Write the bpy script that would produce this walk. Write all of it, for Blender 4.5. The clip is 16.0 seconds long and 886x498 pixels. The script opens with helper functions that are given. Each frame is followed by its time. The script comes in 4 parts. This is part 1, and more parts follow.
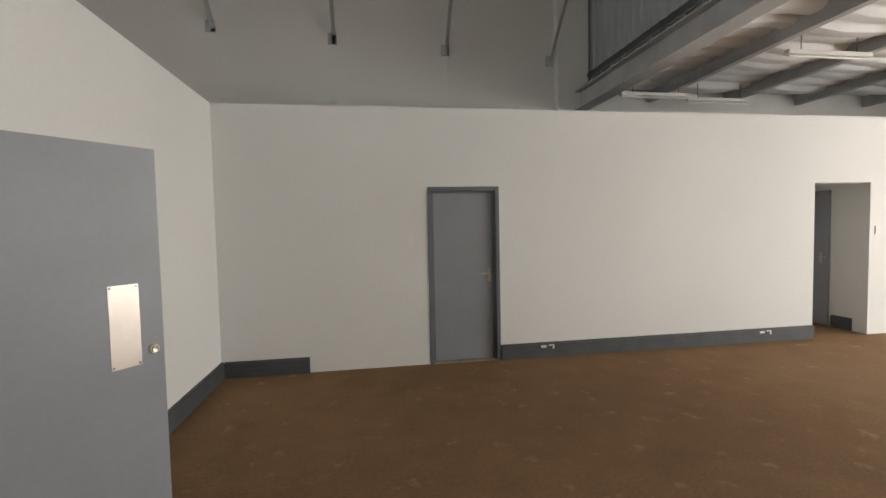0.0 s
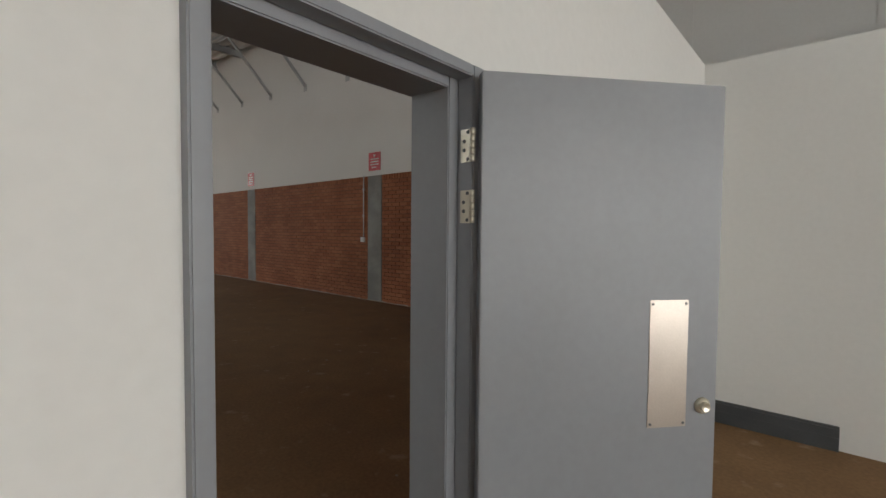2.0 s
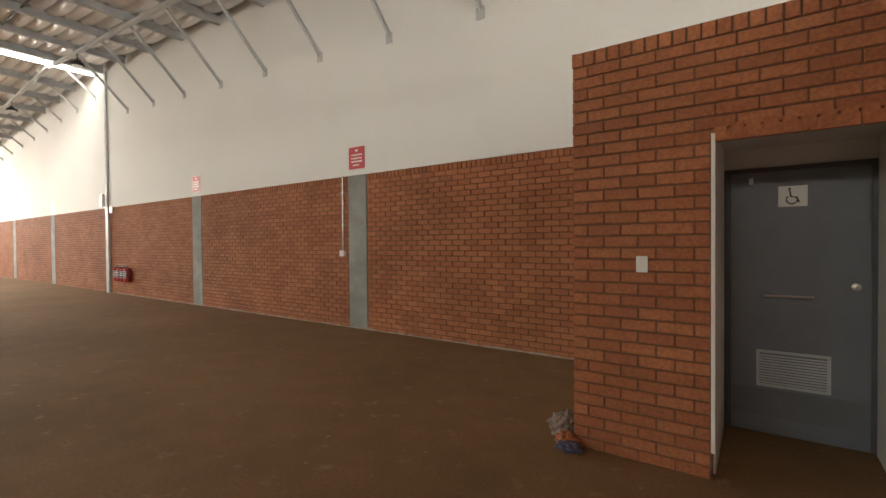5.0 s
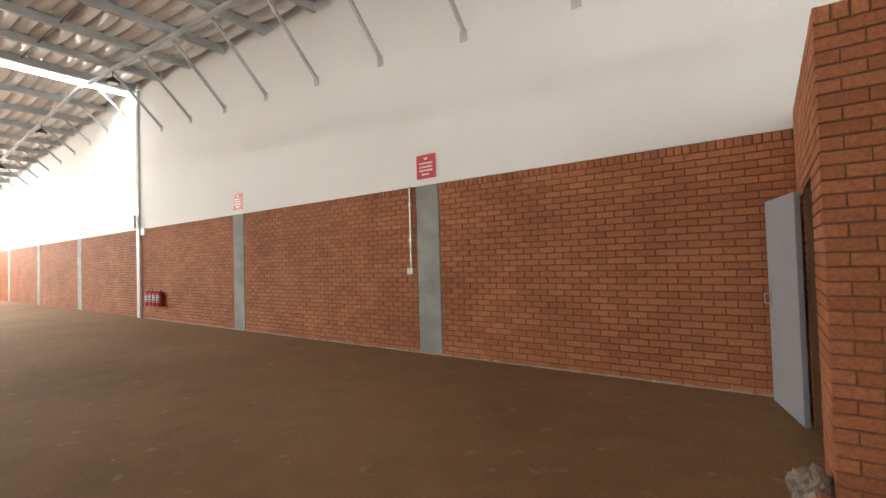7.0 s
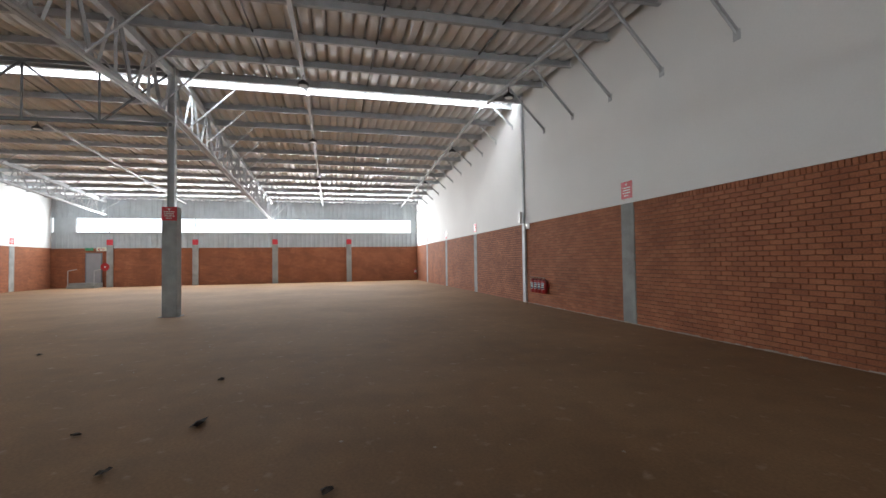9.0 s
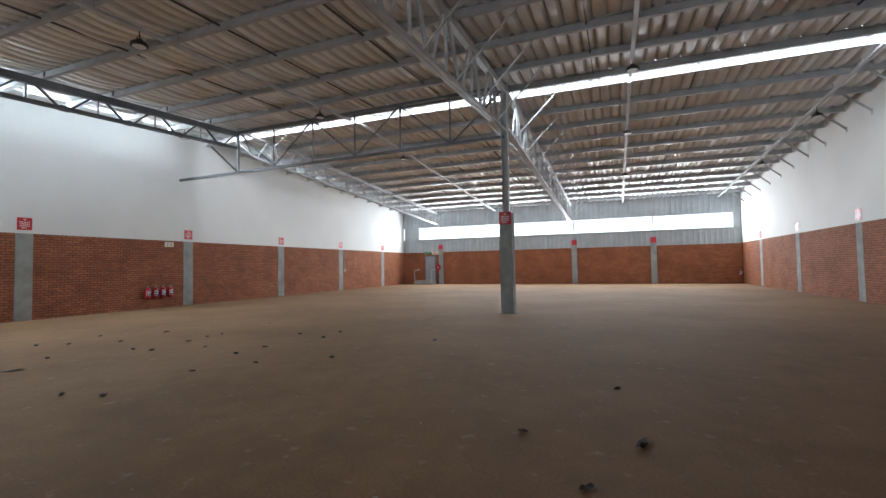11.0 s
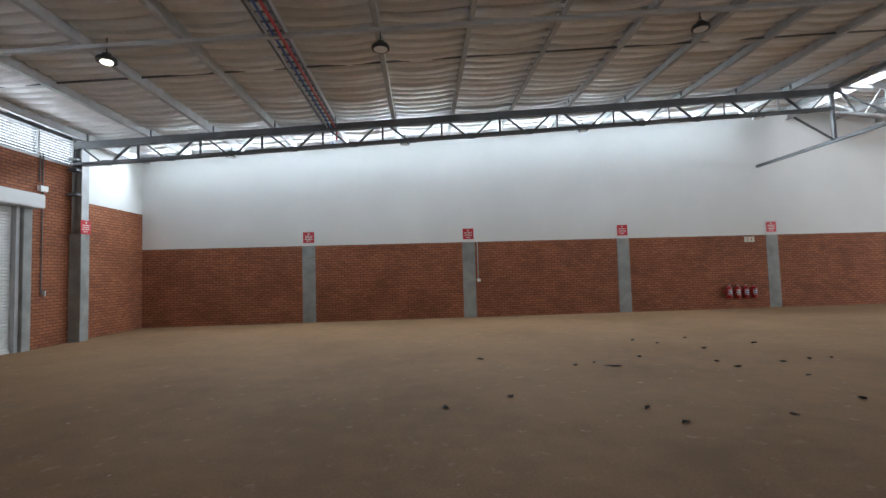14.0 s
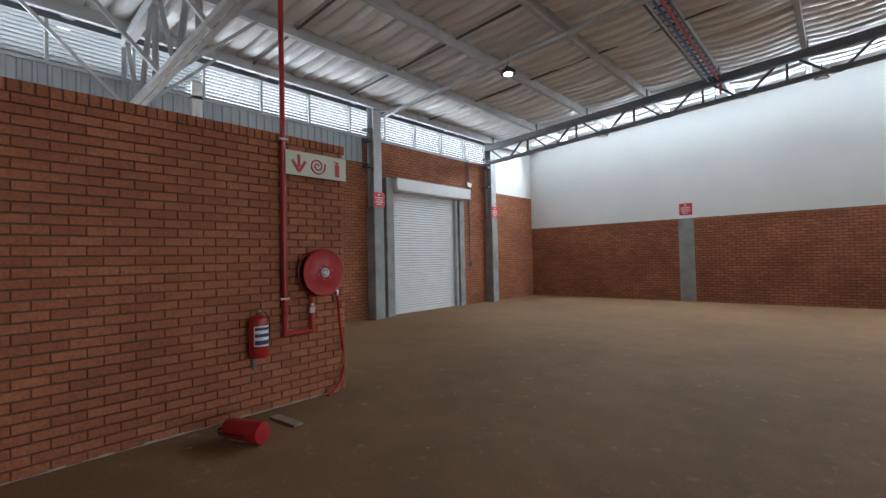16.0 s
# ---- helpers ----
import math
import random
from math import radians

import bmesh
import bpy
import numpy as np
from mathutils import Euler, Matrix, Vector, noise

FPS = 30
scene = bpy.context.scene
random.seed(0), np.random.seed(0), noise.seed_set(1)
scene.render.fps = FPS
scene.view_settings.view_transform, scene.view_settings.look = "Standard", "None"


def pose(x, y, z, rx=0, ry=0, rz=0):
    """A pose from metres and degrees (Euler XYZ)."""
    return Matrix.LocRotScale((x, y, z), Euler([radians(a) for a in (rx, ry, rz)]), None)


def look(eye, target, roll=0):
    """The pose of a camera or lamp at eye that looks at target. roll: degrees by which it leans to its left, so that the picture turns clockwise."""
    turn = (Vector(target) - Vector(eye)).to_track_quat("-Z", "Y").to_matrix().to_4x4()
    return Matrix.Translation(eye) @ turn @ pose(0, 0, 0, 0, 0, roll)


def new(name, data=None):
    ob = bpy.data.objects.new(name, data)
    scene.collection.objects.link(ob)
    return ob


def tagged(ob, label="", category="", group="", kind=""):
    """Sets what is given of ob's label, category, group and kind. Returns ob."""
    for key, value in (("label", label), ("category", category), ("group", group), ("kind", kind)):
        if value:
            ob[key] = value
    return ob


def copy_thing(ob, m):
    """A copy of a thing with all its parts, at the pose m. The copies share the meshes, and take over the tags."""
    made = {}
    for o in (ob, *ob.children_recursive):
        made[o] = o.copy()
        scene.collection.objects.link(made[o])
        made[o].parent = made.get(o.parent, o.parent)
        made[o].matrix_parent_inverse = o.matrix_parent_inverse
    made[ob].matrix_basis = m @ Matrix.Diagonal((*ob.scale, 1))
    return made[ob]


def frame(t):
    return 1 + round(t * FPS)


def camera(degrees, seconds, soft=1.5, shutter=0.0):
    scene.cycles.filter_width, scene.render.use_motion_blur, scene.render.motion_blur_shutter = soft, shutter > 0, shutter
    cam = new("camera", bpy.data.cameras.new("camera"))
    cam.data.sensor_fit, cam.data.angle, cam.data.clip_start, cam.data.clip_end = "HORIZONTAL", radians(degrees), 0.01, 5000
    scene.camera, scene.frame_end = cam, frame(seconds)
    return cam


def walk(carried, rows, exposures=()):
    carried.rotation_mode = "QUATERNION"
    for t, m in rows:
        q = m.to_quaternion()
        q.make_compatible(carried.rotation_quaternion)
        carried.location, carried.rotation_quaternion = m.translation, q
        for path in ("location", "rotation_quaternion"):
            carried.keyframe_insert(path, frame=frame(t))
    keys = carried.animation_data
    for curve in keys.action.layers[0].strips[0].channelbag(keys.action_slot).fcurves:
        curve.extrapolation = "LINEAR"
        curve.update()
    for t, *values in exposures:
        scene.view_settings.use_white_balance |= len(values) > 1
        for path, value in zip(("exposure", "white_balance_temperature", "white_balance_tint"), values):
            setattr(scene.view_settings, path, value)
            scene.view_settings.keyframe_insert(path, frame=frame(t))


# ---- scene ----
cam = camera(89.5, 16.0)
EXPO = [(0, -0.3, 7100, 12), (1.5, -0.25, 7100, 12), (2.0, -0.2, 6900, 10), (2.6, 0.3, 7300, 10), (3.5, 0.65, 7800, 10), (4.2, 0.7, 7900, 10), (6.4, 1.7, 7300, 10), (7.2, 1.35, 7200, 10), (8.0, 0.6, 6500, 10), (9.0, 0.33, 6300, 10), (12.0, 0.06, 5900, 8), (13.5, 0.12, 6000, 8), (15, 0.03, 5900, 9), (16, 0.15, 6000, 9)]
PATH = [
    (0, (0.806, 0.613, 1.625), (1.114, 2.587, 1.525), -1.2),
    (0.5, (0.577, 0.675, 1.56), (0.387, 2.664, 1.474), -0.8),
    (1, (0.488, 0.901, 1.561), (-0.176, 2.785, 1.478), -0.2),
    (1.5, (0.313, 1.166, 1.569), (-0.712, 2.881, 1.487), 0.2),
    (2, (-0.023, 1.464, 1.585), (-1.336, 2.97, 1.505), 0.5),
    (2.5, (-0.35, 1.757, 1.577), (-1.922, 2.99, 1.482), 1.1),
    (3, (-0.643, 1.95, 1.588), (-2.392, 2.914, 1.479), 1.0),
    (3.5, (-0.964, 2.063, 1.644), (-2.66, 3.117, 1.53), 0.4),
    (4, (-1.23, 2.218, 1.635), (-2.751, 3.513, 1.532), 0.1),
    (6.5, (-2.819, 2.149, 1.471), (-3.713, 3.937, 1.501), -1.6),
    (7, (-3.198, 2.119, 1.531), (-4.371, 3.738, 1.585), -1.6),
    (7.5, (-3.502, 1.891, 1.515), (-4.941, 3.279, 1.584), -1.1),
    (8, (-3.809, 1.709, 1.511), (-5.478, 2.81, 1.577), -0.7),
    (8.5, (-4.159, 1.565, 1.518), (-6.008, 2.324, 1.585), -0.8),
    (9, (-4.432, 1.298, 1.5), (-6.374, 1.771, 1.556), -0.8),
    (11.5, (-5.216, -0.421, 1.498), (-6.941, -1.429, 1.583), -1.3),
    (12, (-5.443, -0.696, 1.564), (-6.973, -1.98, 1.65), -1.8),
    (12.5, (-5.634, -0.93, 1.62), (-6.865, -2.504, 1.712), -2.0),
    (13, (-5.766, -1.091, 1.658), (-6.645, -2.885, 1.759), -1.6),
    (13.5, (-5.828, -1.167, 1.677), (-6.334, -3.099, 1.782), -1.5),
    (14, (-5.857, -1.203, 1.685), (-5.956, -3.198, 1.791), -1.6),
    (14.5, (-5.831, -1.195, 1.632), (-5.523, -3.168, 1.727), -1.5),
    (15, (-5.751, -1.173, 1.615), (-5.092, -3.06, 1.69), -1.4),
    (15.5, (-5.685, -1.128, 1.623), (-4.708, -2.872, 1.683), -1.3),
    (16, (-5.613, -1.066, 1.62), (-4.285, -2.56, 1.664), -1.3),
]
walk(cam, [(t, look(eye, target, roll)) for t, eye, target, roll in PATH], EXPO)

# ---- world and light ----
world = bpy.data.worlds.new("sky")
scene.world = world
world.use_nodes = True
sky = world.node_tree.nodes.new("ShaderNodeTexSky")
sky.sky_type, sky.sun_disc = "NISHITA", False
sky.sun_elevation, sky.sun_rotation = radians(55), radians(40)
world.node_tree.nodes["Background"].inputs[1].default_value = 0.12
world.node_tree.links.new(sky.outputs[0], world.node_tree.nodes["Background"].inputs[0])
sun = new("sun", bpy.data.lights.new("sun", "SUN"))
sun.data.energy, sun.data.angle, sun.data.color = 1.0, radians(12), (1, 0.97, 0.92)
sun.matrix_world = look((10, 12, 30), (0, 0, 0))


def window_light(name, at, target, w, h, radiance, color=(1, 1, 1), spread=180):
    """Daylight standing in an opening, known or assumed, of the given radiance."""
    d = bpy.data.lights.new(name, "AREA")
    d.shape, d.size, d.size_y = "RECTANGLE", w, h
    d.energy, d.color, d.spread = radiance * w * h * math.pi, color, radians(spread)
    ob = new(name, d)
    ob.matrix_world = look(at, target)
    return ob


# plan: x towards the front of the building, y across it
N, S, W, E = 8.0, -17.92, -41.2, 4.25   # inner faces of the outer walls
GY, MY, CX = -14.6, -3.35, -19.1       # lattice girder lines and the middle column
PX, HX = -1.06, -0.86                   # warehouse faces of the partition, at the door and at the hose reel
DADO = 2.81

window_light("west_window_light", (W + 0.06, -4.4, 4.42), (W + 5, -4.4, 4.2), 23.8, 1.0, 30, (0.97, 0.99, 1))
window_light("louvre_light", (E + 0.3, -7.0, 5.5), (E - 5, -7.0, 6.3), 21.5, 0.8, 8, (0.94, 0.98, 1))
tilt = math.degrees(math.atan(0.062))
south_light = window_light("skylight_south_light", (-7.4, S + 0.6, 6.75), (0, 0, 0), 22.0, 0.8, 20, (0.88, 0.96, 1))
south_light.matrix_world = pose(-7.4, S + 0.75, 6.58, 68, tilt, 0)
far_light = window_light("skylight_south_far_light", (-30.3, S + 0.6, 7.0), (0, 0, 0), 20.0, 0.5, 4, (0.9, 0.97, 1))
far_light.matrix_world = pose(-30.3, S + 0.75, 6.75, 55, -tilt, 0)
window_light("ridge_light", (CX - 0.72, -4.5, 7.62), (CX - 0.72, -4.5, 0), 24.0, 0.5, 4, (0.96, 0.98, 1))
window_light("ridge_upstand_light", (CX - 0.62, -4.5, 7.5), (CX - 5, -4.5, 7.1), 24.0, 0.3, 24, (0.96, 0.98, 1))
# fill lamp in an assumed, unseen opening, for the showroom's soft light
window_light("shopfront_light", (11.6, 0.6, 1.6), (0, 1.4, -3.5), 9.5, 2.8, 7, (0.95, 0.98, 1))
# fill lamp without a known source, added to brighten the upper north wall
window_light("high_window_light", (11.6, 0.6, 4.0), (0, 1.4, 3.4), 9.5, 1.2, 3, (1, 0.95, 0.88))


# ---- materials ----
def nodes_of(m):
    m.use_nodes = True
    nt = m.node_tree
    return nt, nt.nodes["Principled BSDF"]


def mix_noise(nt, scale, a, b, detail=4, coord=None, lo=0.35, hi=0.65, stretch=None):
    """A colour ramp between two colours by noise."""
    n = nt.nodes.new("ShaderNodeTexNoise")
    n.inputs["Scale"].default_value, n.inputs["Detail"].default_value = scale, detail
    if coord:
        if stretch:
            mp = nt.nodes.new("ShaderNodeMapping")
            mp.inputs["Scale"].default_value = stretch
            nt.links.new(coord, mp.inputs[0])
            coord = mp.outputs[0]
        nt.links.new(coord, n.inputs["Vector"])
    r = nt.nodes.new("ShaderNodeValToRGB")
    r.color_ramp.elements[0].position, r.color_ramp.elements[1].position = lo, hi
    r.color_ramp.elements[0].color, r.color_ramp.elements[1].color = (*a, 1), (*b, 1)
    nt.links.new(n.outputs["Fac"], r.inputs[0])
    return r.outputs[0], n.outputs["Fac"]


def mul(nt, a, b, fac=1.0, mode="MULTIPLY"):
    m = nt.nodes.new("ShaderNodeMix")
    m.data_type, m.blend_type = "RGBA", mode
    m.inputs[0].default_value = fac
    nt.links.new(a, m.inputs[6])
    nt.links.new(b, m.inputs[7])
    return m.outputs[2]


def place(nt):
    return nt.nodes.new("ShaderNodeNewGeometry").outputs["Position"]


def bump(nt, height, bsdf, strength, distance):
    b = nt.nodes.new("ShaderNodeBump")
    b.inputs["Strength"].default_value, b.inputs["Distance"].default_value = strength, distance
    nt.links.new(height, b.inputs["Height"])
    nt.links.new(b.outputs[0], bsdf.inputs["Normal"])


def paint(name, color, rough=0.6, metal=0.0, vary=0.1, scale=1.5, grain=60, depth=0.001, emit=0.0):
    """Painted, plastered or metal surface: broad stains, fine grain and a light relief."""
    m = bpy.data.materials.new(name)
    nt, bsdf = nodes_of(m)
    p = place(nt)
    dark = tuple(c * (1 - vary) for c in color)
    a, _ = mix_noise(nt, scale, dark, color, 5, p)
    b, f = mix_noise(nt, grain, (1 - vary * 0.6,) * 3, (1, 1, 1), 3, p, 0.3, 0.7)
    nt.links.new(mul(nt, a, b), bsdf.inputs["Base Color"])
    bsdf.inputs["Roughness"].default_value, bsdf.inputs["Metallic"].default_value = rough, metal
    if depth:
        bump(nt, f, bsdf, 0.4, depth)
    if emit:
        bsdf.inputs["Emission Color"].default_value = (*color, 1)
        bsdf.inputs["Emission Strength"].default_value = emit
    return m


def brick_mat(name):
    """Fired clay face brick, each one of a slightly different tone."""
    m = bpy.data.materials.new(name)
    nt, bsdf = nodes_of(m)
    p = place(nt)
    rnd = nt.nodes.new("ShaderNodeMath")
    rnd.operation = "ADD"
    nt.links.new(nt.nodes.new("ShaderNodeNewGeometry").outputs["Random Per Island"], rnd.inputs[0])
    nt.links.new(nt.nodes.new("ShaderNodeObjectInfo").outputs["Random"], rnd.inputs[1])
    fr = nt.nodes.new("ShaderNodeMath")
    fr.operation = "FRACT"
    nt.links.new(rnd.outputs[0], fr.inputs[0])
    r = nt.nodes.new("ShaderNodeValToRGB")
    els = r.color_ramp.elements
    els[0].color, els[1].color = (0.35, 0.122, 0.054, 1), (0.47, 0.178, 0.082, 1)
    e = els.new(0.5)
    e.color = (0.42, 0.15, 0.067, 1)
    nt.links.new(fr.outputs[0], r.inputs[0])
    a, f = mix_noise(nt, 45, (0.72, 0.7, 0.68), (1.05, 1.03, 1), 5, p)
    b, _ = mix_noise(nt, 0.9, (0.82, 0.8, 0.78), (1.05, 1.05, 1.05), 3, p)
    nt.links.new(mul(nt, mul(nt, r.outputs[0], a), b), bsdf.inputs["Base Color"])
    bsdf.inputs["Roughness"].default_value = 0.82
    bump(nt, f, bsdf, 0.6, 0.004)
    return m


def brick_wall_mat(name, axis):
    """Brickwork for walls that stay far off; axis: the horizontal direction of the wall."""
    m = bpy.data.materials.new(name)
    nt, bsdf = nodes_of(m)
    p = place(nt)
    sep, com = nt.nodes.new("ShaderNodeSeparateXYZ"), nt.nodes.new("ShaderNodeCombineXYZ")
    nt.links.new(p, sep.inputs[0])
    nt.links.new(sep.outputs[axis], com.inputs[0])
    nt.links.new(sep.outputs["Z"], com.inputs[1])
    bt = nt.nodes.new("ShaderNodeTexBrick")
    nt.links.new(com.outputs[0], bt.inputs["Vector"])
    for k, v in (("Scale", 1), ("Mortar Size", 0.009), ("Mortar Smooth", 0.3), ("Brick Width", 0.232), ("Row Height", 0.085), ("Bias", 0)):
        bt.inputs[k].default_value = v
    bt.inputs["Color1"].default_value, bt.inputs["Color2"].default_value = (0.31, 0.106, 0.047, 1), (0.42, 0.15, 0.067, 1)
    # darker than the mortar itself: shade of the raked joints put into the colour
    bt.inputs["Mortar"].default_value = (0.09, 0.04, 0.025, 1)
    a, f = mix_noise(nt, 1.1, (0.8, 0.78, 0.76), (1.06, 1.06, 1.06), 6, p)
    b, _ = mix_noise(nt, 30, (0.8, 0.8, 0.8), (1.05, 1.05, 1.05), 3, p)
    nt.links.new(mul(nt, mul(nt, bt.outputs["Color"], a), b), bsdf.inputs["Base Color"])
    bsdf.inputs["Roughness"].default_value = 0.85
    inv = nt.nodes.new("ShaderNodeMath")
    inv.operation = "SUBTRACT"
    inv.inputs[0].default_value = 1
    nt.links.new(bt.outputs["Fac"], inv.inputs[1])
    bump(nt, inv.outputs[0], bsdf, 0.8, 0.01)
    return m


def floor_mat():
    """Dusty brown screeded concrete with wear, scuffs and pale scrapes."""
    m = bpy.data.materials.new("dusty_brown_screed")
    nt, bsdf = nodes_of(m)
    p = place(nt)
    a, _ = mix_noise(nt, 0.35, (0.225, 0.129, 0.063), (0.285, 0.169, 0.086), 6, p)
    b, f = mix_noise(nt, 2.6, (0.86, 0.855, 0.85), (1.05, 1.045, 1.03), 8, p, 0.3, 0.7)
    c, g = mix_noise(nt, 38, (0.86, 0.86, 0.86), (1.08, 1.08, 1.08), 4, p, 0.3, 0.7)
    d, _ = mix_noise(nt, 5.5, (0, 0, 0), (0.13, 0.115, 0.1), 6, p, 0.62, 0.8)
    col = mul(nt, mul(nt, a, b), c)
    nt.links.new(mul(nt, col, d, 1.0, "ADD"), bsdf.inputs["Base Color"])
    rr = nt.nodes.new("ShaderNodeMapRange")
    rr.inputs["To Min"].default_value, rr.inputs["To Max"].default_value = 0.75, 0.95
    nt.links.new(f, rr.inputs[0])
    nt.links.new(rr.outputs[0], bsdf.inputs["Roughness"])
    bsdf.inputs["Specular IOR Level"].default_value = 0.25
    bump(nt, g, bsdf, 0.25, 0.003)
    return m


M_FLOOR = floor_mat()
M_BRICK = brick_mat("clay_face_brick")
M_BRICK_X = brick_wall_mat("brickwork_along_x", "X")
M_BRICK_Y = brick_wall_mat("brickwork_along_y", "Y")
M_MORTAR = paint("mortar", (0.2, 0.1, 0.06), 0.95, vary=0.3, grain=90, depth=0.003)
M_WHITE = paint("white_plaster", (0.78, 0.78, 0.76), 0.75, vary=0.05, scale=0.5, grain=25, depth=0.0015)
M_CONC = paint("grey_concrete", (0.37, 0.38, 0.365), 0.85, vary=0.3, scale=2.2, grain=40, depth=0.003)
M_STEEL = paint("grey_painted_steel", (0.54, 0.555, 0.565), 0.5, vary=0.18, scale=3, grain=70)
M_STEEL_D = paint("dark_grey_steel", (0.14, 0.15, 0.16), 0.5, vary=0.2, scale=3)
M_GALV = paint("galvanised_steel", (0.55, 0.57, 0.58), 0.38, 0.7, vary=0.2, scale=6)
M_FOIL = paint("white_roof_insulation", (0.86, 0.87, 0.87), 0.4, vary=0.1, scale=0.8, grain=12, depth=0.004)
M_CLAD = paint("grey_ribbed_cladding", (0.42, 0.46, 0.48), 0.5, vary=0.15)
M_DOOR = paint("grey_door_enamel", (0.285, 0.3, 0.325), 0.42, vary=0.08, scale=2.5, grain=35, depth=0.0008)
M_FRAME = paint("dark_grey_frame_enamel", (0.155, 0.17, 0.19), 0.4, vary=0.12, scale=4)
M_SKIRT = paint("charcoal_skirting", (0.085, 0.092, 0.1), 0.5, vary=0.2, scale=5)
M_CHROME = paint("brushed_stainless", (0.55, 0.5, 0.45), 0.36, 1.0, vary=0.1, scale=8, grain=200)
M_BRASS = paint("pale_hinge_steel", (0.7, 0.66, 0.55), 0.35, 0.8, vary=0.1)
M_RED = paint("red_enamel", (0.42, 0.02, 0.022), 0.32, vary=0.12, scale=6)
M_SIGNRED = paint("sign_red", (0.55, 0.03, 0.045), 0.45, vary=0.06)
M_SIGNW = paint("sign_white", (0.8, 0.8, 0.76), 0.5, vary=0.05)
M_CREAM = paint("luminous_sign_cream", (0.66, 0.68, 0.54), 0.5, vary=0.08)
M_PLASTIC = paint("white_plastic", (0.8, 0.8, 0.78), 0.4, vary=0.04)
M_BLACK = paint("black_metal", (0.025, 0.025, 0.027), 0.45, vary=0.2)
M_BLUE = paint("blue_pipe", (0.05, 0.14, 0.42), 0.4, vary=0.1)
M_NAVY = paint("dark_blue_print", (0.03, 0.04, 0.16), 0.5)
M_SHUTTER = paint("white_shutter_enamel", (0.74, 0.75, 0.75), 0.42, vary=0.06, scale=2)
M_LEAF = paint("dry_brown_debris", (0.035, 0.022, 0.014), 0.9, vary=0.5, scale=30)
M_CARD = paint("worn_board", (0.42, 0.35, 0.27), 0.8, vary=0.3, scale=12)
M_LAMP = paint("lit_lamp_lens", (1, 0.88, 0.66), 0.4, emit=14)
M_CLEAR = paint("frosted_skylight", (0.8, 0.86, 0.9), 0.5, vary=0.05)
M_BAGW = paint("crumpled_pale_plastic", (0.3, 0.24, 0.2), 0.45, vary=0.35, scale=22)
M_BAGO = paint("crumpled_orange_plastic", (0.5, 0.16, 0.06), 0.45, vary=0.35, scale=22)
M_BAGB = paint("crumpled_blue_plastic", (0.08, 0.08, 0.16), 0.45, vary=0.5, scale=22)


def glass_mat():
    m = bpy.data.materials.new("window_glass")
    nt, bsdf = nodes_of(m)
    bsdf.inputs["Base Color"].default_value = (0.95, 0.98, 1, 1)
    bsdf.inputs["Roughness"].default_value = 0.02
    bsdf.inputs["Transmission Weight"].default_value = 1.0
    return m


M_GLASS = glass_mat()


# ---- mesh building ----
SMALL = {"print", "pictogram", "screw", "bolt", "clamp", "cleat", "wheelchair_mark", "vent_grille", "coiled_hose"}


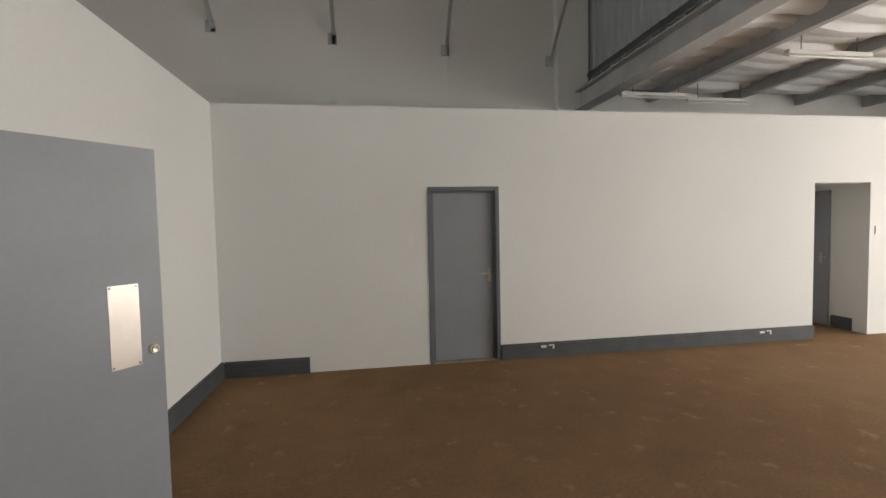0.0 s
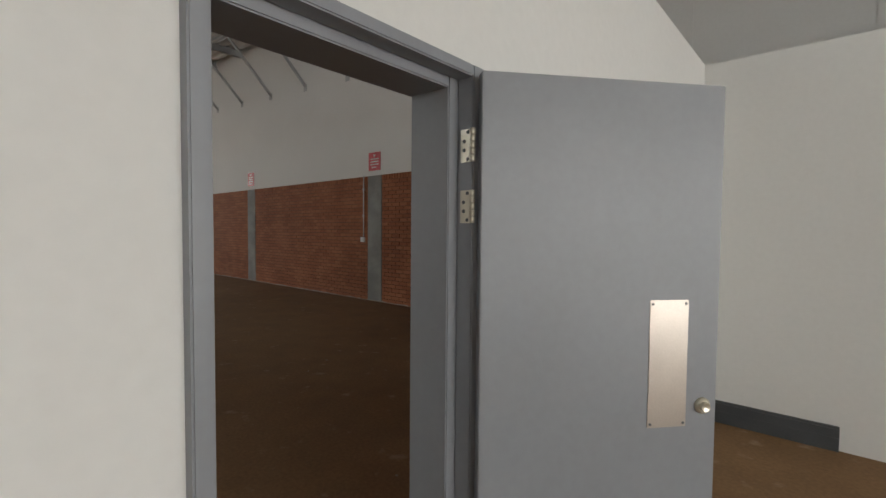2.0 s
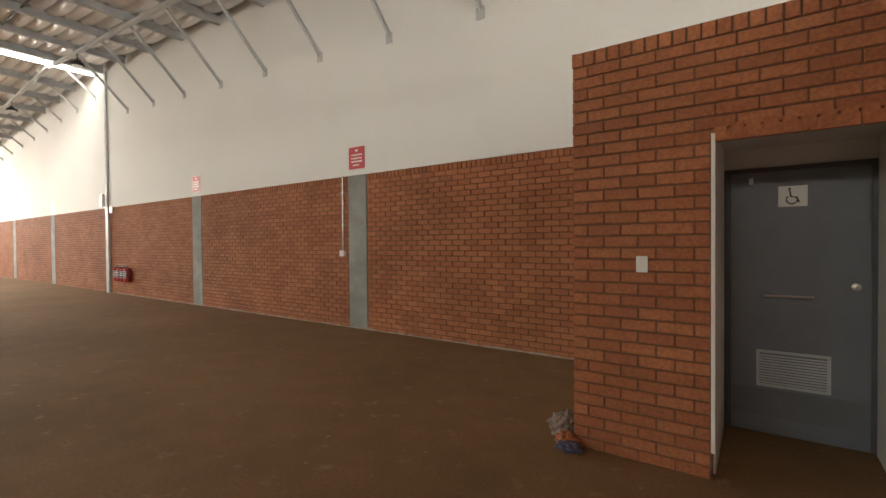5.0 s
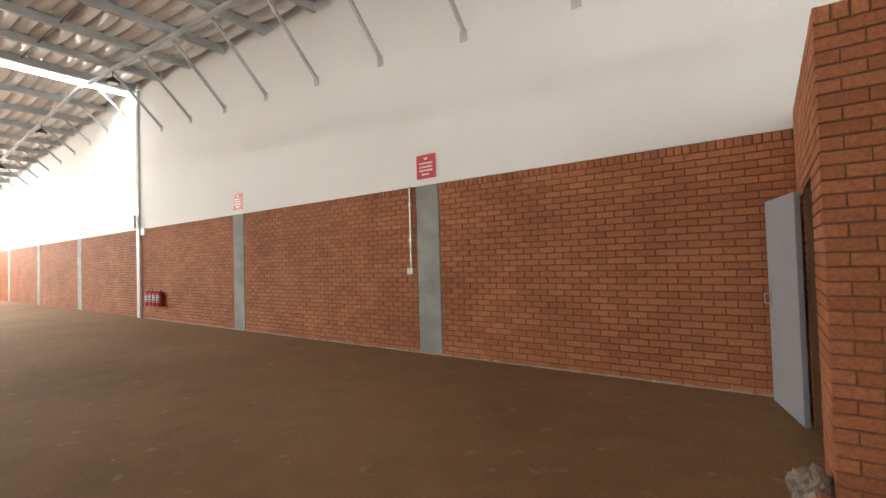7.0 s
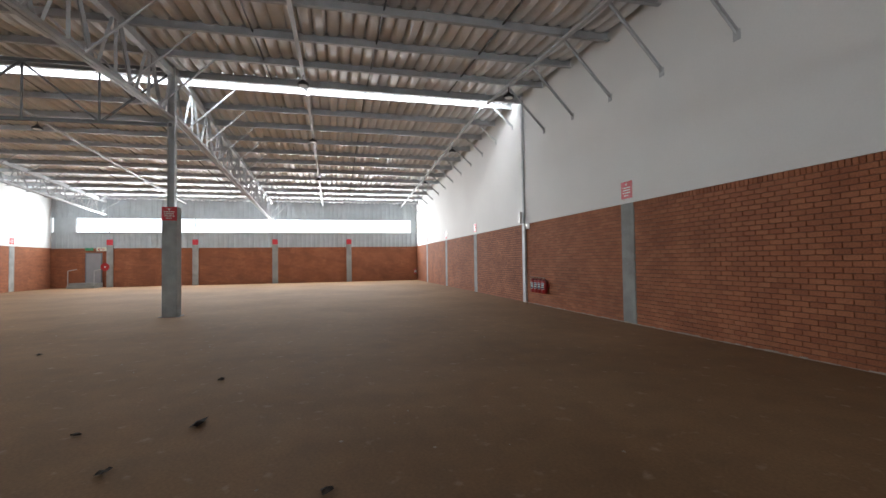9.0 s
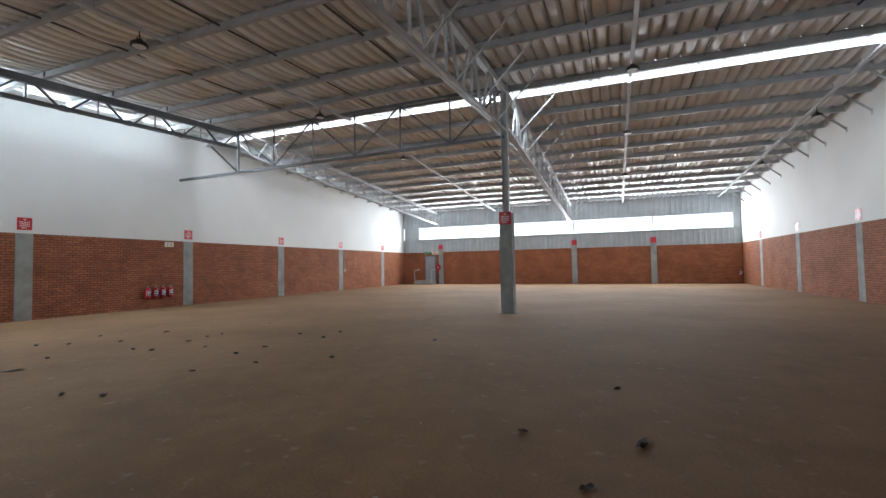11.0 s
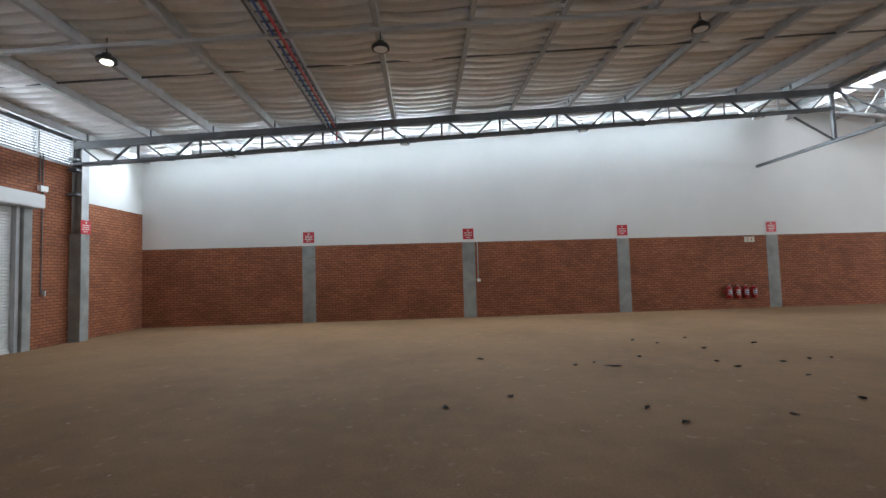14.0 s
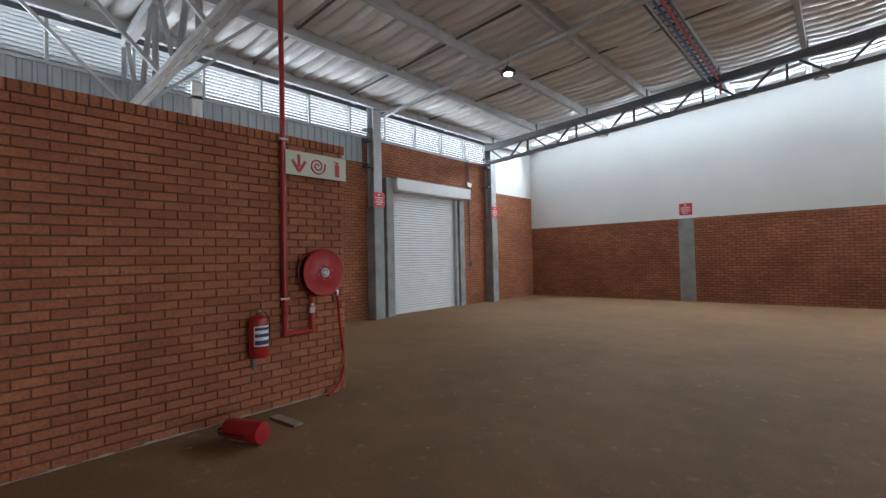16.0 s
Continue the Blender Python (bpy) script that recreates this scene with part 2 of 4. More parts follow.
class Shape:
    """Collects boxes, bars, tubes and sheets for one mesh."""

    def __init__(self):
        self.v, self.f = [], []

    def add(self, verts, faces):
        o = len(self.v)
        self.v += [tuple(p) for p in verts]
        self.f += [tuple(i + o for i in f) for f in faces]
        return self

    def box(self, x0, y0, z0, x1, y1, z1, m=None):
        x0, x1, y0, y1, z0, z1 = min(x0, x1), max(x0, x1), min(y0, y1), max(y0, y1), min(z0, z1), max(z0, z1)
        vs = [(x, y, z) for z in (z0, z1) for x, y in ((x0, y0), (x1, y0), (x1, y1), (x0, y1))]
        if m:
            vs = [m @ Vector(p) for p in vs]
        return self.add(vs, [(3, 2, 1, 0), (4, 5, 6, 7), (0, 1, 5, 4), (1, 2, 6, 5), (2, 3, 7, 6), (3, 0, 4, 7)])

    def bar(self, p, q, w, h, up=(0, 0, 1)):
        """A rectangular bar from p to q: w across, h along up."""
        p, q = Vector(p), Vector(q)
        d = (q - p).normalized()
        s = d.cross(Vector(up))
        s = s.normalized() if s.length > 1e-4 else Vector((1, 0, 0))
        u = s.cross(d).normalized()
        c = [(-w / 2, -h / 2), (w / 2, -h / 2), (w / 2, h / 2), (-w / 2, h / 2)]
        vs = [e + s * a + u * b for e in (p, q) for a, b in c]
        return self.add(vs, [(3, 2, 1, 0), (4, 5, 6, 7), (0, 1, 5, 4), (1, 2, 6, 5), (2, 3, 7, 6), (3, 0, 4, 7)])

    def angle(self, p, q, w, t=0.008, up=(0, 0, 1)):
        """A rolled steel angle of leg w."""
        p, q = Vector(p), Vector(q)
        d = (q - p).normalized()
        s = d.cross(Vector(up))
        s = s.normalized() if s.length > 1e-4 else Vector((1, 0, 0))
        u = s.cross(d).normalized()
        self.bar(p, q, w, t, u)
        return self.bar(p + s * (w / 2) + u * (w / 2), q + s * (w / 2) + u * (w / 2), t, w, u)

    def channel(self, p, q, w, h, t=0.012):
        """A lipped channel with flanges w wide and a web h high, standing upright."""
        p, q = Vector(p), Vector(q)
        s = (q - p).normalized().cross(Vector((0, 0, 1))).normalized()
        up = Vector((0, 0, 1))
        self.bar(p, q, t, h)
        for k in (-1, 1):
            a = s * (w / 2) + up * (k * (h / 2 - t / 2))
            self.bar(p + a, q + a, w, t)
            b = s * (w - t / 2) + up * (k * (h / 2 - 0.014))
            self.bar(p + b, q + b, t, 0.028)
        return self

    def tube(self, pts, r, n=8, caps=True):
        pts = [Vector(p) for p in pts]
        rings, o = [], len(self.v)
        for i, p in enumerate(pts):
            d = (pts[min(i + 1, len(pts) - 1)] - pts[max(i - 1, 0)]).normalized()
            a = d.cross(Vector((0, 0, 1)))
            a = a.normalized() if a.length > 0.05 else Vector((1, 0, 0))
            b = d.cross(a).normalized()
            rr = r[i] if isinstance(r, (list, tuple)) else r
            rings.append([p + (a * math.cos(2 * math.pi * k / n) + b * math.sin(2 * math.pi * k / n)) * rr for k in range(n)])
        vs = [v for ring in rings for v in ring]
        fs = [(i * n + k, i * n + (k + 1) % n, (i + 1) * n + (k + 1) % n, (i + 1) * n + k) for i in range(len(pts) - 1) for k in range(n)]
        if caps:
            fs += [tuple(range(n))[::-1], tuple((len(pts) - 1) * n + k for k in range(n))]
        return self.add(vs, fs)

    def lathe(self, profile, n=24, m=None):
        """Turned about z: (radius, height) pairs."""
        vs = [(r * math.cos(2 * math.pi * k / n), r * math.sin(2 * math.pi * k / n), z) for r, z in profile for k in range(n)]
        if m:
            vs = [m @ Vector(p) for p in vs]
        fs = [(i * n + k, i * n + (k + 1) % n, (i + 1) * n + (k + 1) % n, (i + 1) * n + k) for i in range(len(profile) - 1) for k in range(n)]
        fs += [tuple(range(n))[::-1], tuple((len(profile) - 1) * n + k for k in range(n))]
        return self.add(vs, fs)

    def grid(self, fn, nu, nv):
        vs = [fn(i / nu, j / nv) for i in range(nu + 1) for j in range(nv + 1)]
        k = nv + 1
        return self.add(vs, [(i * k + j, i * k + j + 1, (i + 1) * k + j + 1, (i + 1) * k + j) for i in range(nu) for j in range(nv)])

    def make(self, name, mat, parent=None, smooth=False, bevel=0.0, at=None):
        me = bpy.data.meshes.new(name)
        me.from_pydata(self.v, [], self.f)
        me.materials.append(mat)
        bm = bmesh.new()
        bm.from_mesh(me)
        if bevel:
            es = [e for e in bm.edges if len(e.link_faces) == 2 and e.calc_face_angle() > 0.9]
            bmesh.ops.bevel(bm, geom=es, offset=bevel, segments=2, affect="EDGES", clamp_overlap=True)
        bmesh.ops.recalc_face_normals(bm, faces=bm.faces)
        bm.to_mesh(me)
        bm.free()
        if smooth:
            me.polygons.foreach_set("use_smooth", [True] * len(me.polygons))
            me.set_sharp_from_angle(angle=radians(35))
        ob = new(name, me)
        if parent:
            ob.parent = parent
            if name in SMALL:
                ob["kind"] = "stuff"
        return ob


def structure(ob, label, category):
    return tagged(ob, label, category, kind="structure")


def empty(name, label, category, group="", at=None):
    ob = new(name)
    if at is not None:
        ob.matrix_world = at
    return tagged(ob, label, category, group)


# ---- large structure ----
RW, SH = 0.055, 0.062
RX, D0, D1 = -0.885, 1.757, 2.603       # room face of the partition, sides of the doorway


def roof_e(x):
    return 7.55 - SH * (x - CX)


def roof_w(x):
    return 7.7 + RW * (x - CX)


structure(Shape().box(W - 0.3, S - 0.3, -0.2, 12.2, N + 0.3, 0).make("floor", M_FLOOR), "dusty brown screeded concrete warehouse floor", "floor")
structure(Shape().box(-400, -400, -0.5, 400, 400, -0.21).make("ground", M_CONC), "plain grey ground outside the building", "ground")

# north wall: white plaster over a brick dado
XB = -19.6
wn = structure(Shape().box(W - 0.2, N, DADO, 12.2, N + 0.23, 8.1).make("wall_north", M_WHITE), "white plastered upper wall above the brick dado", "wall")
wnb = structure(Shape().box(XB, N + 0.02, 0, -2.9, N + 0.23, DADO).box(-2.9, N, 0, 12.2, N + 0.23, DADO).make("wall_north_dado", M_MORTAR), "red clay brick dado wall with recessed joints", "wall")
structure(Shape().box(W - 0.2, N, 0, XB, N + 0.23, DADO).make("wall_north_dado_far", M_BRICK_X), "red clay brick dado wall", "wall")

# south wall
structure(Shape().box(W - 0.2, S - 0.23, DADO, E + 0.3, S, 8.1).make("wall_south", M_WHITE), "tall white plastered wall above a brick dado", "wall")
structure(Shape().box(W - 0.2, S - 0.23, 0, E + 0.3, S, DADO).make("wall_south_dado", M_BRICK_X), "red clay brick dado wall", "wall")

# west wall: brick, grey cladding, window band, cladding
structure(Shape().box(W - 0.23, S, 0, W, N, 2.78).make("wall_west", M_BRICK_Y), "red brick end wall below the window band", "wall")


def ribbed(x, y0, y1, z0, z1, side, pitch=0.19):
    """Ribbed wall sheeting in the plane of x, ribs upright."""
    s = Shape()
    n = int((y1 - y0) / pitch)
    for i in range(n):
        a = y0 + i * pitch
        pr = [(a, 0), (a + pitch * 0.55, 0), (a + pitch * 0.65, 0.028), (a + pitch * 0.9, 0.028), (a + pitch, 0)]
        for (ya, da), (yb, db) in zip(pr, pr[1:]):
            s.add([(x + side * da, ya, z0), (x + side * db, yb, z0), (x + side * db, yb, z1), (x + side * da, ya, z1)], [(0, 1, 2, 3)])
    return s.box(x - side * 0.02, y0, z0, x - side * 0.05, y1, z1)


structure(ribbed(W, S, N, 2.78, 3.9, 1, 0.35).make("wall_west_cladding_low", M_CLAD), "pale grey ribbed cladding below the window", "cladding")
structure(ribbed(W, S, N, 4.95, 7.0, 1, 0.35).make("wall_west_cladding_high", M_CLAD), "pale grey ribbed cladding above the window", "cladding")
structure(Shape().box(W - 0.1, -17.75, 3.9, W + 0.05, -16.4, 4.95).box(W - 0.1, 7.5, 3.9, W + 0.05, N, 4.95).make("wall_west_window_end", M_CLAD), "grey cladding at the ends of the window band", "cladding")
win = structure(Shape().box(W - 0.02, -16.4, 3.9, W - 0.012, 7.5, 4.95).make("window_1", M_GLASS), "long clear window band, glaring with daylight", "window")
win.visible_shadow = False
fr = Shape()
for y in (-16.4, -14.3, -8.75, -3.15, 2.45, 7.5):
    fr.box(W - 0.03, y - 0.04, 3.9, W + 0.1, y + 0.04, 4.95)
fr.box(W - 0.03, -16.4, 3.86, W + 0.08, 7.5, 3.92).box(W - 0.03, -16.4, 4.93, W + 0.08, 7.5, 4.99)
structure(fr.make("window_frame", M_STEEL), "grey steel frame and mullions of the window band", "window frame")

glow = paint("overcast_glow", (0.95, 0.98, 1), 1.0, emit=1.5)
structure(Shape().box(W - 6, -40, -0.2, W - 5.9, 30, 14).box(E + 9, -40, -0.2, E + 9.1, -5.2, 14).box(14.5, -5, -0.2, 14.6, 30, 14).make("backdrop", glow), "pale overcast sky outside the windows", "backdrop")

# east wall: brick with shutter opening, louvre band above
structure(Shape().box(E, S, 0, E + 0.23, -14.9, 4.1).box(E, -14.9, 0, E + 0.23, -12.83, 5.05).box(E, -9.9, 0, E + 0.23, -8.9, 5.05).box(E, -12.83, 3.7, E + 0.23, -9.9, 5.05)
          .box(E, -8.9, 0, E + 0.23, -4.4, 4.35).make("wall_east", M_BRICK_Y), "red brick wall round the roller shutter", "wall")
structure(Shape().box(E, S, 4.1, E + 0.2, -14.9, 6.4).make("wall_east_end", M_WHITE), "white plastered corner above the brick", "wall")
structure(ribbed(E + 0.05, -8.9, 4.0, 4.2, 5.1, -1).make("wall_east_cladding", M_CLAD), "grey ribbed cladding below the louvres", "cladding")
structure(Shape().box(E + 0.02, -18, 5.84, E + 0.2, 4.0, 6.35).make("wall_east_fascia", M_STEEL_D), "dark steel fascia above the louvres", "fascia")

# partition between the showroom and the warehouse
PT = 3.0
structure(Shape().box(PX + 0.012, 0.9, 0, RX - 0.01, D0, PT).box(PX + 0.012, D1, 0, RX - 0.01, 5.8, PT).box(PX + 0.012, D0, 2.085, RX - 0.01, D1, PT).make("partition_core", M_MORTAR), "brick partition round the doorway", "wall")
HT = 3.1
structure(Shape().box(HX + 0.02, -4.5, 0, -0.63, 0.9, HT).make("partition_hose", M_MORTAR), "red brick partition that carries the hose reel", "wall")
structure(Shape().box(RX - 0.01, 0.9, 0, RX, D0, PT + 0.004).box(RX - 0.01, D1, 0, RX, 5.8, PT + 0.004).box(RX - 0.01, D0, 2.085, RX, D1, PT + 0.004).box(RX - 0.01, 0.89, 0, -0.63, 0.9, PT + 0.004)
          .box(-0.63, -4.5, 0, -0.62, 0.9, HT).make("wall_room_west", M_WHITE), "white plastered room wall with a doorway", "wall")

# showroom walls
structure(Shape().box(RX, 5.8, 0, 1.44, 6.0, PT).box(2.3, 5.8, 0, 6.69, 6.0, PT).box(7.58, 5.8, 0, 12, 6.0, PT).box(1.44, 5.8, 2.09, 2.3, 6.0, PT)
          .box(6.69, 5.8, 2.11, 7.58, 6.0, PT).make("wall_room_north", M_WHITE), "white plastered room wall with two doorways", "wall")
structure(Shape().box(-0.62, -4.5, 0, 12, -4.3, PT).make("wall_room_south", M_WHITE), "white plastered room wall", "wall")
# out of view: openings made up to let the two fill lamps in
structure(Shape().box(11.8, -4.5, 0, 12, 8, 0.1).box(11.8, -4.5, 3.05, 12, N, 3.3).box(11.8, 5.4, 0, 12, N, 5.2).box(11.8, -4.5, 4.7, 12, 5.4, 5.4).make("wall_room_east", M_WHITE), "unseen white wall with openings left for the fill lamps", "wall")
structure(Shape().box(E, -4.7, PT, 12, -4.5, 5.4).make("wall_room_south_high", M_WHITE), "white plastered wall above the room", "wall")
structure(Shape().box(7.6, 6.0, 0, 7.75, N, PT).box(6.4, 6.0, 0, 6.55, N, PT).make("passage_wall", M_WHITE), "white passage wall behind the doorway", "wall")

# toilet block
BX, BY, BT = -2.93, 5.55, 2.975
structure(Shape().box(BX + 0.012, BY + 0.012, 0, -2.02, BY + 0.11, BT).box(-2.02, BY + 0.012, 2.25, PX, BY + 0.11, BT)
          .box(BX + 0.012, BY + 0.11, 0, BX + 0.11, 6.2, BT).box(BX + 0.012, 7.1, 0, BX + 0.11, N, BT).box(BX + 0.012, 6.2, 2.08, BX + 0.11, 7.1, BT).make("block_core", M_MORTAR), "mortar core of the brick toilet block", "wall")
TY = 6.62
structure(Shape().box(-2.03, BY + 0.11, 0, -2.005, TY + 0.08, 2.4).box(-2.005, TY, 2.12, PX, TY + 0.08, 2.4).box(PX - 0.012, BY + 0.11, 0, PX + 0.011, TY + 0.08, 2.4).box(-2.005, BY + 0.11, 2.3, PX, TY, 2.4)
          .make("toilet_recess_wall", M_WHITE), "white plastered recess in front of the toilet door", "wall")
structure(Shape().box(-2.025, BY - 0.003, 0.18, -2.002, BY + 0.11, 2.25).make("recess_trim", M_WHITE), "white plaster edge of the doorway", "trim")
structure(Shape().box(BX + 0.11, BY + 0.11, 2.4, PX, N, 2.5).box(BX + 0.11, TY + 0.08, 0, -1.0, TY + 0.13, 2.4).make("block_ceiling", M_WHITE), "white ceiling of the toilet block", "ceiling")


# roof sheeting with quilted insulation
def roof(name, x0, x1, y0, y1, zf, nx, phase=-17.77):
    pitch, per = 0.32, 8
    ny = int((y1 - y0) / pitch) * per

    def at(u, v):
        x, k = x0 + (x1 - x0) * u, round(v * ny)
        f = (0, 0.045, 0.1, 0.28, 0.52, 0.76, 0.92, 0.965)[k % per]
        wob = 0.05 * noise.noise((x * 0.5, k // per * 3.7, 8))
        y = min(y1, y0 + (k // per + f + wob) * pitch)
        full = 0.4 + 0.6 * abs(math.sin(math.pi * (x - phase) / 1.8)) ** 0.7
        belly = (1 - abs(2 * f - 1) ** 5) * (0.85 + 0.5 * noise.noise((x * 0.35, k // per * 1.9, 1)))
        return (x, y, zf(x) - 0.02 - 0.18 * belly * full)

    structure(Shape().grid(at, nx, ny).make(name, M_FOIL, smooth=True), "white quilted insulation under the roof sheeting", "ceiling")
    structure(Shape().add([(x0, y0, zf(x0) + 0.06), (x1, y0, zf(x1) + 0.06), (x1, y1, zf(x1) + 0.06), (x0, y1, zf(x0) + 0.06)], [(0, 1, 2, 3)])
              .add([(x0, y0, zf(x0) + 0.1), (x1, y0, zf(x1) + 0.1), (x1, y1, zf(x1) + 0.1), (x0, y1, zf(x0) + 0.1)], [(3, 2, 1, 0)]).make(name + "_sheet", M_GALV), "metal roof sheeting", "roof")


roof("ceiling_east", CX - 0.35, E + 0.4, S + 1.15, N + 0.1, roof_e, 78)
roof("ceiling_west", W - 0.3, CX - 1.1, S + 1.15, N + 0.1, roof_w, 56, CX - 1.3)
roof("ceiling_showroom", E + 0.4, 12.2, -4.9, 3.2, lambda x: 5.25, 16)
roof("ceiling_bay", E + 0.2, 12.2, 3.2, N + 0.1, lambda x: 4.05, 16)
structure(Shape().box(E + 0.3, 3.16, 3.95, 12.2, 3.2, 5.4).make("bay_step", M_CLAD), "grey cladding at the step above the bay", "cladding")
sk = Shape().box(CX - 1.15, S - 0.2, 7.72, CX - 0.3, N + 0.2, 7.74).box(CX - 0.36, S - 0.2, 7.5, CX - 0.3, N + 0.2, 7.74).box(E, -18.3, 6.22, E + 0.5, 8.2, 6.26)
for a, b, zf in ((CX - 0.4, E + 0.5, roof_e), (W - 0.3, CX - 1.05, roof_w)):
    for o in (0.05, 0.08):
        sk.add([(a, S - 0.25, zf(a) + o), (b, S - 0.25, zf(b) + o), (b, S + 1.2, zf(b) + o), (a, S + 1.2, zf(a) + o)], [(0, 1, 2, 3)])
structure(sk.make("skylight", M_CLEAR), "frosted translucent roof strips at ridge and wall", "skylight")
structure(Shape().box(E + 0.4, -4.9, 5.2, E + 0.45, N, 6.35).make("roof_step", M_CLAD), "grey cladding at the step in the roof", "cladding")

# ---- steelwork ----
FIRST = -17.77
purlins_e = [FIRST + 1.8 * k for k in range(-1, 13)]
purlins_w = [CX - 1.3 - 1.8 * k for k in range(12)]
for x in purlins_e:
    z = roof_e(x) - 0.2
    tagged(Shape().channel((x, S + 1.0, z), (x, N - 0.02, z), 0.1, 0.24).make("purlin", M_STEEL), "grey painted steel channel purlin under the roof", "purlin", "roof purlins")
for x in purlins_w:
    z = roof_w(x) - 0.2
    tagged(Shape().channel((x, S + 0.1, z), (x, N - 0.02, z), 0.1, 0.24).make("purlin", M_STEEL), "grey painted steel channel purlin under the roof", "purlin", "roof purlins")

# knee braces from the purlins to the north wall
for x in purlins_e[1:] + purlins_w:
    r, d = (roof_e(x), 1.72) if x > CX else (roof_w(x), 1.0)
    s = Shape().angle((x + 0.03, N, r - d), (x + 0.03, N - d * 0.78, r - 0.3), 0.055, 0.008, (1, 0, 0))
    s.box(x - 0.04, N - 0.012, r - d - 0.1, x + 0.1, N, r - d + 0.08)
    tagged(s.make("knee_brace", M_STEEL), "grey steel angle brace bolted to the white wall", "brace", "wall braces")

# sag rods between the purlins
rods = Shape()
for y in (5.2, 2.4, -0.6, -5.6, -8.2, -11.2):
    rods.bar((CX - 0.3, y, roof_e(CX) - 0.16), (E, y, roof_e(E) - 0.16), 0.035, 0.035)
    rods.bar((W, y, roof_w(W) - 0.16), (CX - 1.1, y, roof_w(CX) - 0.16), 0.035, 0.035)
tagged(rods.make("sag_rod", M_STEEL_D), "dark steel sag rods crossing the purlins", "rod", kind="stuff")


def girder(x0, x1, y, zf, drop, depth, step, braces, web=0.05, gusset=False):
    """A lattice girder along x that hangs under the purlins."""
    g = empty("lattice_girder", "grey painted steel lattice girder under the roof", "girder", "roof girders")
    top = lambda x: zf(x) - drop
    low = lambda x: zf(x) - drop - depth
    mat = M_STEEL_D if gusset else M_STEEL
    Shape().bar((x0, y, top(x0)), (x1, y, top(x1)), 0.15, 0.2).make("top_chord", mat, g)
    Shape().angle((x0, y - 0.05, low(x0)), (x1, y - 0.05, low(x1)), 0.08, 0.01).angle((x1, y + 0.05, low(x1)), (x0, y + 0.05, low(x0)), 0.08, 0.01).make("bottom_chord", mat, g)
    n = max(2, round((x1 - x0) / step))
    for i in range(n):
        a, b = x0 + (x1 - x0) * i / n, x0 + (x1 - x0) * (i + 1) / n
        m = (a + b) / 2
        for p, q in (((a + 0.12, y, top(a)), (m - 0.1, y, low(m))), ((m + 0.1, y, low(m)), (b - 0.12, y, top(b))), ((b, y, top(b)), (b, y, low(b)))):
            Shape().angle(p, q, web, 0.008, (0, 1, 0)).make("web_member", mat, g)
        if gusset:
            Shape().box(m - 0.13, y - 0.075, low(m) - 0.03, m + 0.13, y + 0.075, low(m) + 0.11).make("gusset_plate", M_STEEL_D, g, bevel=0.02)
    for x in braces:
        if x0 < x < x1:
            if gusset:
                Shape().bar((x, y, top(x)), (x, y, zf(x) - 0.1), 0.06, 0.06, (0, 1, 0)).make("strut", mat, g)
            else:
                for k in (-1, 1):
                    Shape().angle((x, y, low(x)), (x, y + k * 1.5, zf(x) - 0.28), 0.05, 0.008, (1, 0, 0)).make("fly_brace", M_STEEL, g)
    return g


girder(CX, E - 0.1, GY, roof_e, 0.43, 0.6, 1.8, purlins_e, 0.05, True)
girder(W, CX, GY, roof_w, 0.33, 1.0, 1.8, purlins_w)
girder(CX, E - 0.1, MY, roof_e, 0.35, 1.4, 1.8, purlins_e, 0.07)
girder(W, CX, MY, roof_w, 0.35, 1.4, 1.8, purlins_w, 0.06)

# cross truss from the column to the south wall
ct = empty("cross_truss", "grey steel cross truss between column and wall", "truss")
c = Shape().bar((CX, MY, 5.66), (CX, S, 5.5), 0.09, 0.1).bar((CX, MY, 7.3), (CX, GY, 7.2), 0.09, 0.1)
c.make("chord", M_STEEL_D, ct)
wb = Shape()
ys = [MY + (GY - MY) * k / 6 for k in range(7)]
for k in range(6):
    a, b = ys[k], ys[k + 1]
    if k % 2:
        wb.bar((CX, a, 5.65), (CX, b, 7.22), 0.05, 0.05)
    else:
        wb.bar((CX, a, 7.25), (CX, b, 5.63), 0.05, 0.05)
    wb.bar((CX, b, 5.62), (CX, b, 7.22), 0.045, 0.045, (1, 0, 0))
wb.bar((CX, GY, 7.2), (CX, GY, 5.55), 0.09, 0.09, (1, 0, 0)).bar((CX, GY, 5.55), (CX + 1.3, GY, 6.3), 0.05, 0.05)
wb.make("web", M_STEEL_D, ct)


# columns
def sign(m, w=0.4):
    """A red notice with unreadable white lines, facing -y before m is applied."""
    e = empty("fire_notice", "red notice with white lines of print above a column", "sign", "red wall notices", m)
    Shape().box(-w / 2, -0.006, -w / 2, w / 2, 0, w / 2).make("panel", M_SIGNRED, e)
    s = Shape()
    s.add([(-0.05, -0.009, 0.15), (0.05, -0.009, 0.15), (0.0, -0.009, 0.1)], [(0, 2, 1)])
    for k, (z, hw) in enumerate(((0.055, 0.14), (-0.005, 0.13), (-0.065, 0.135), (-0.13, 0.09))):
        x = -hw
        while x < hw - 0.02:
            l = 0.03 + 0.02 * ((k * 7 + int(abs(x) * 90)) % 3)
            s.box(x, -0.009, z - 0.013, min(x + l, hw), -0.0065, z + 0.013)
            x += l + 0.012
    s.make("print", M_SIGNW, e)
    return e


def pilaster(name, x0, y0, x1, y1, h):
    return tagged(Shape().box(x0, y0, 0, x1, y1, h).make(name, M_CONC, bevel=0.008), "grey cast concrete pilaster set in the brick wall", "pilaster", "wall pilasters")


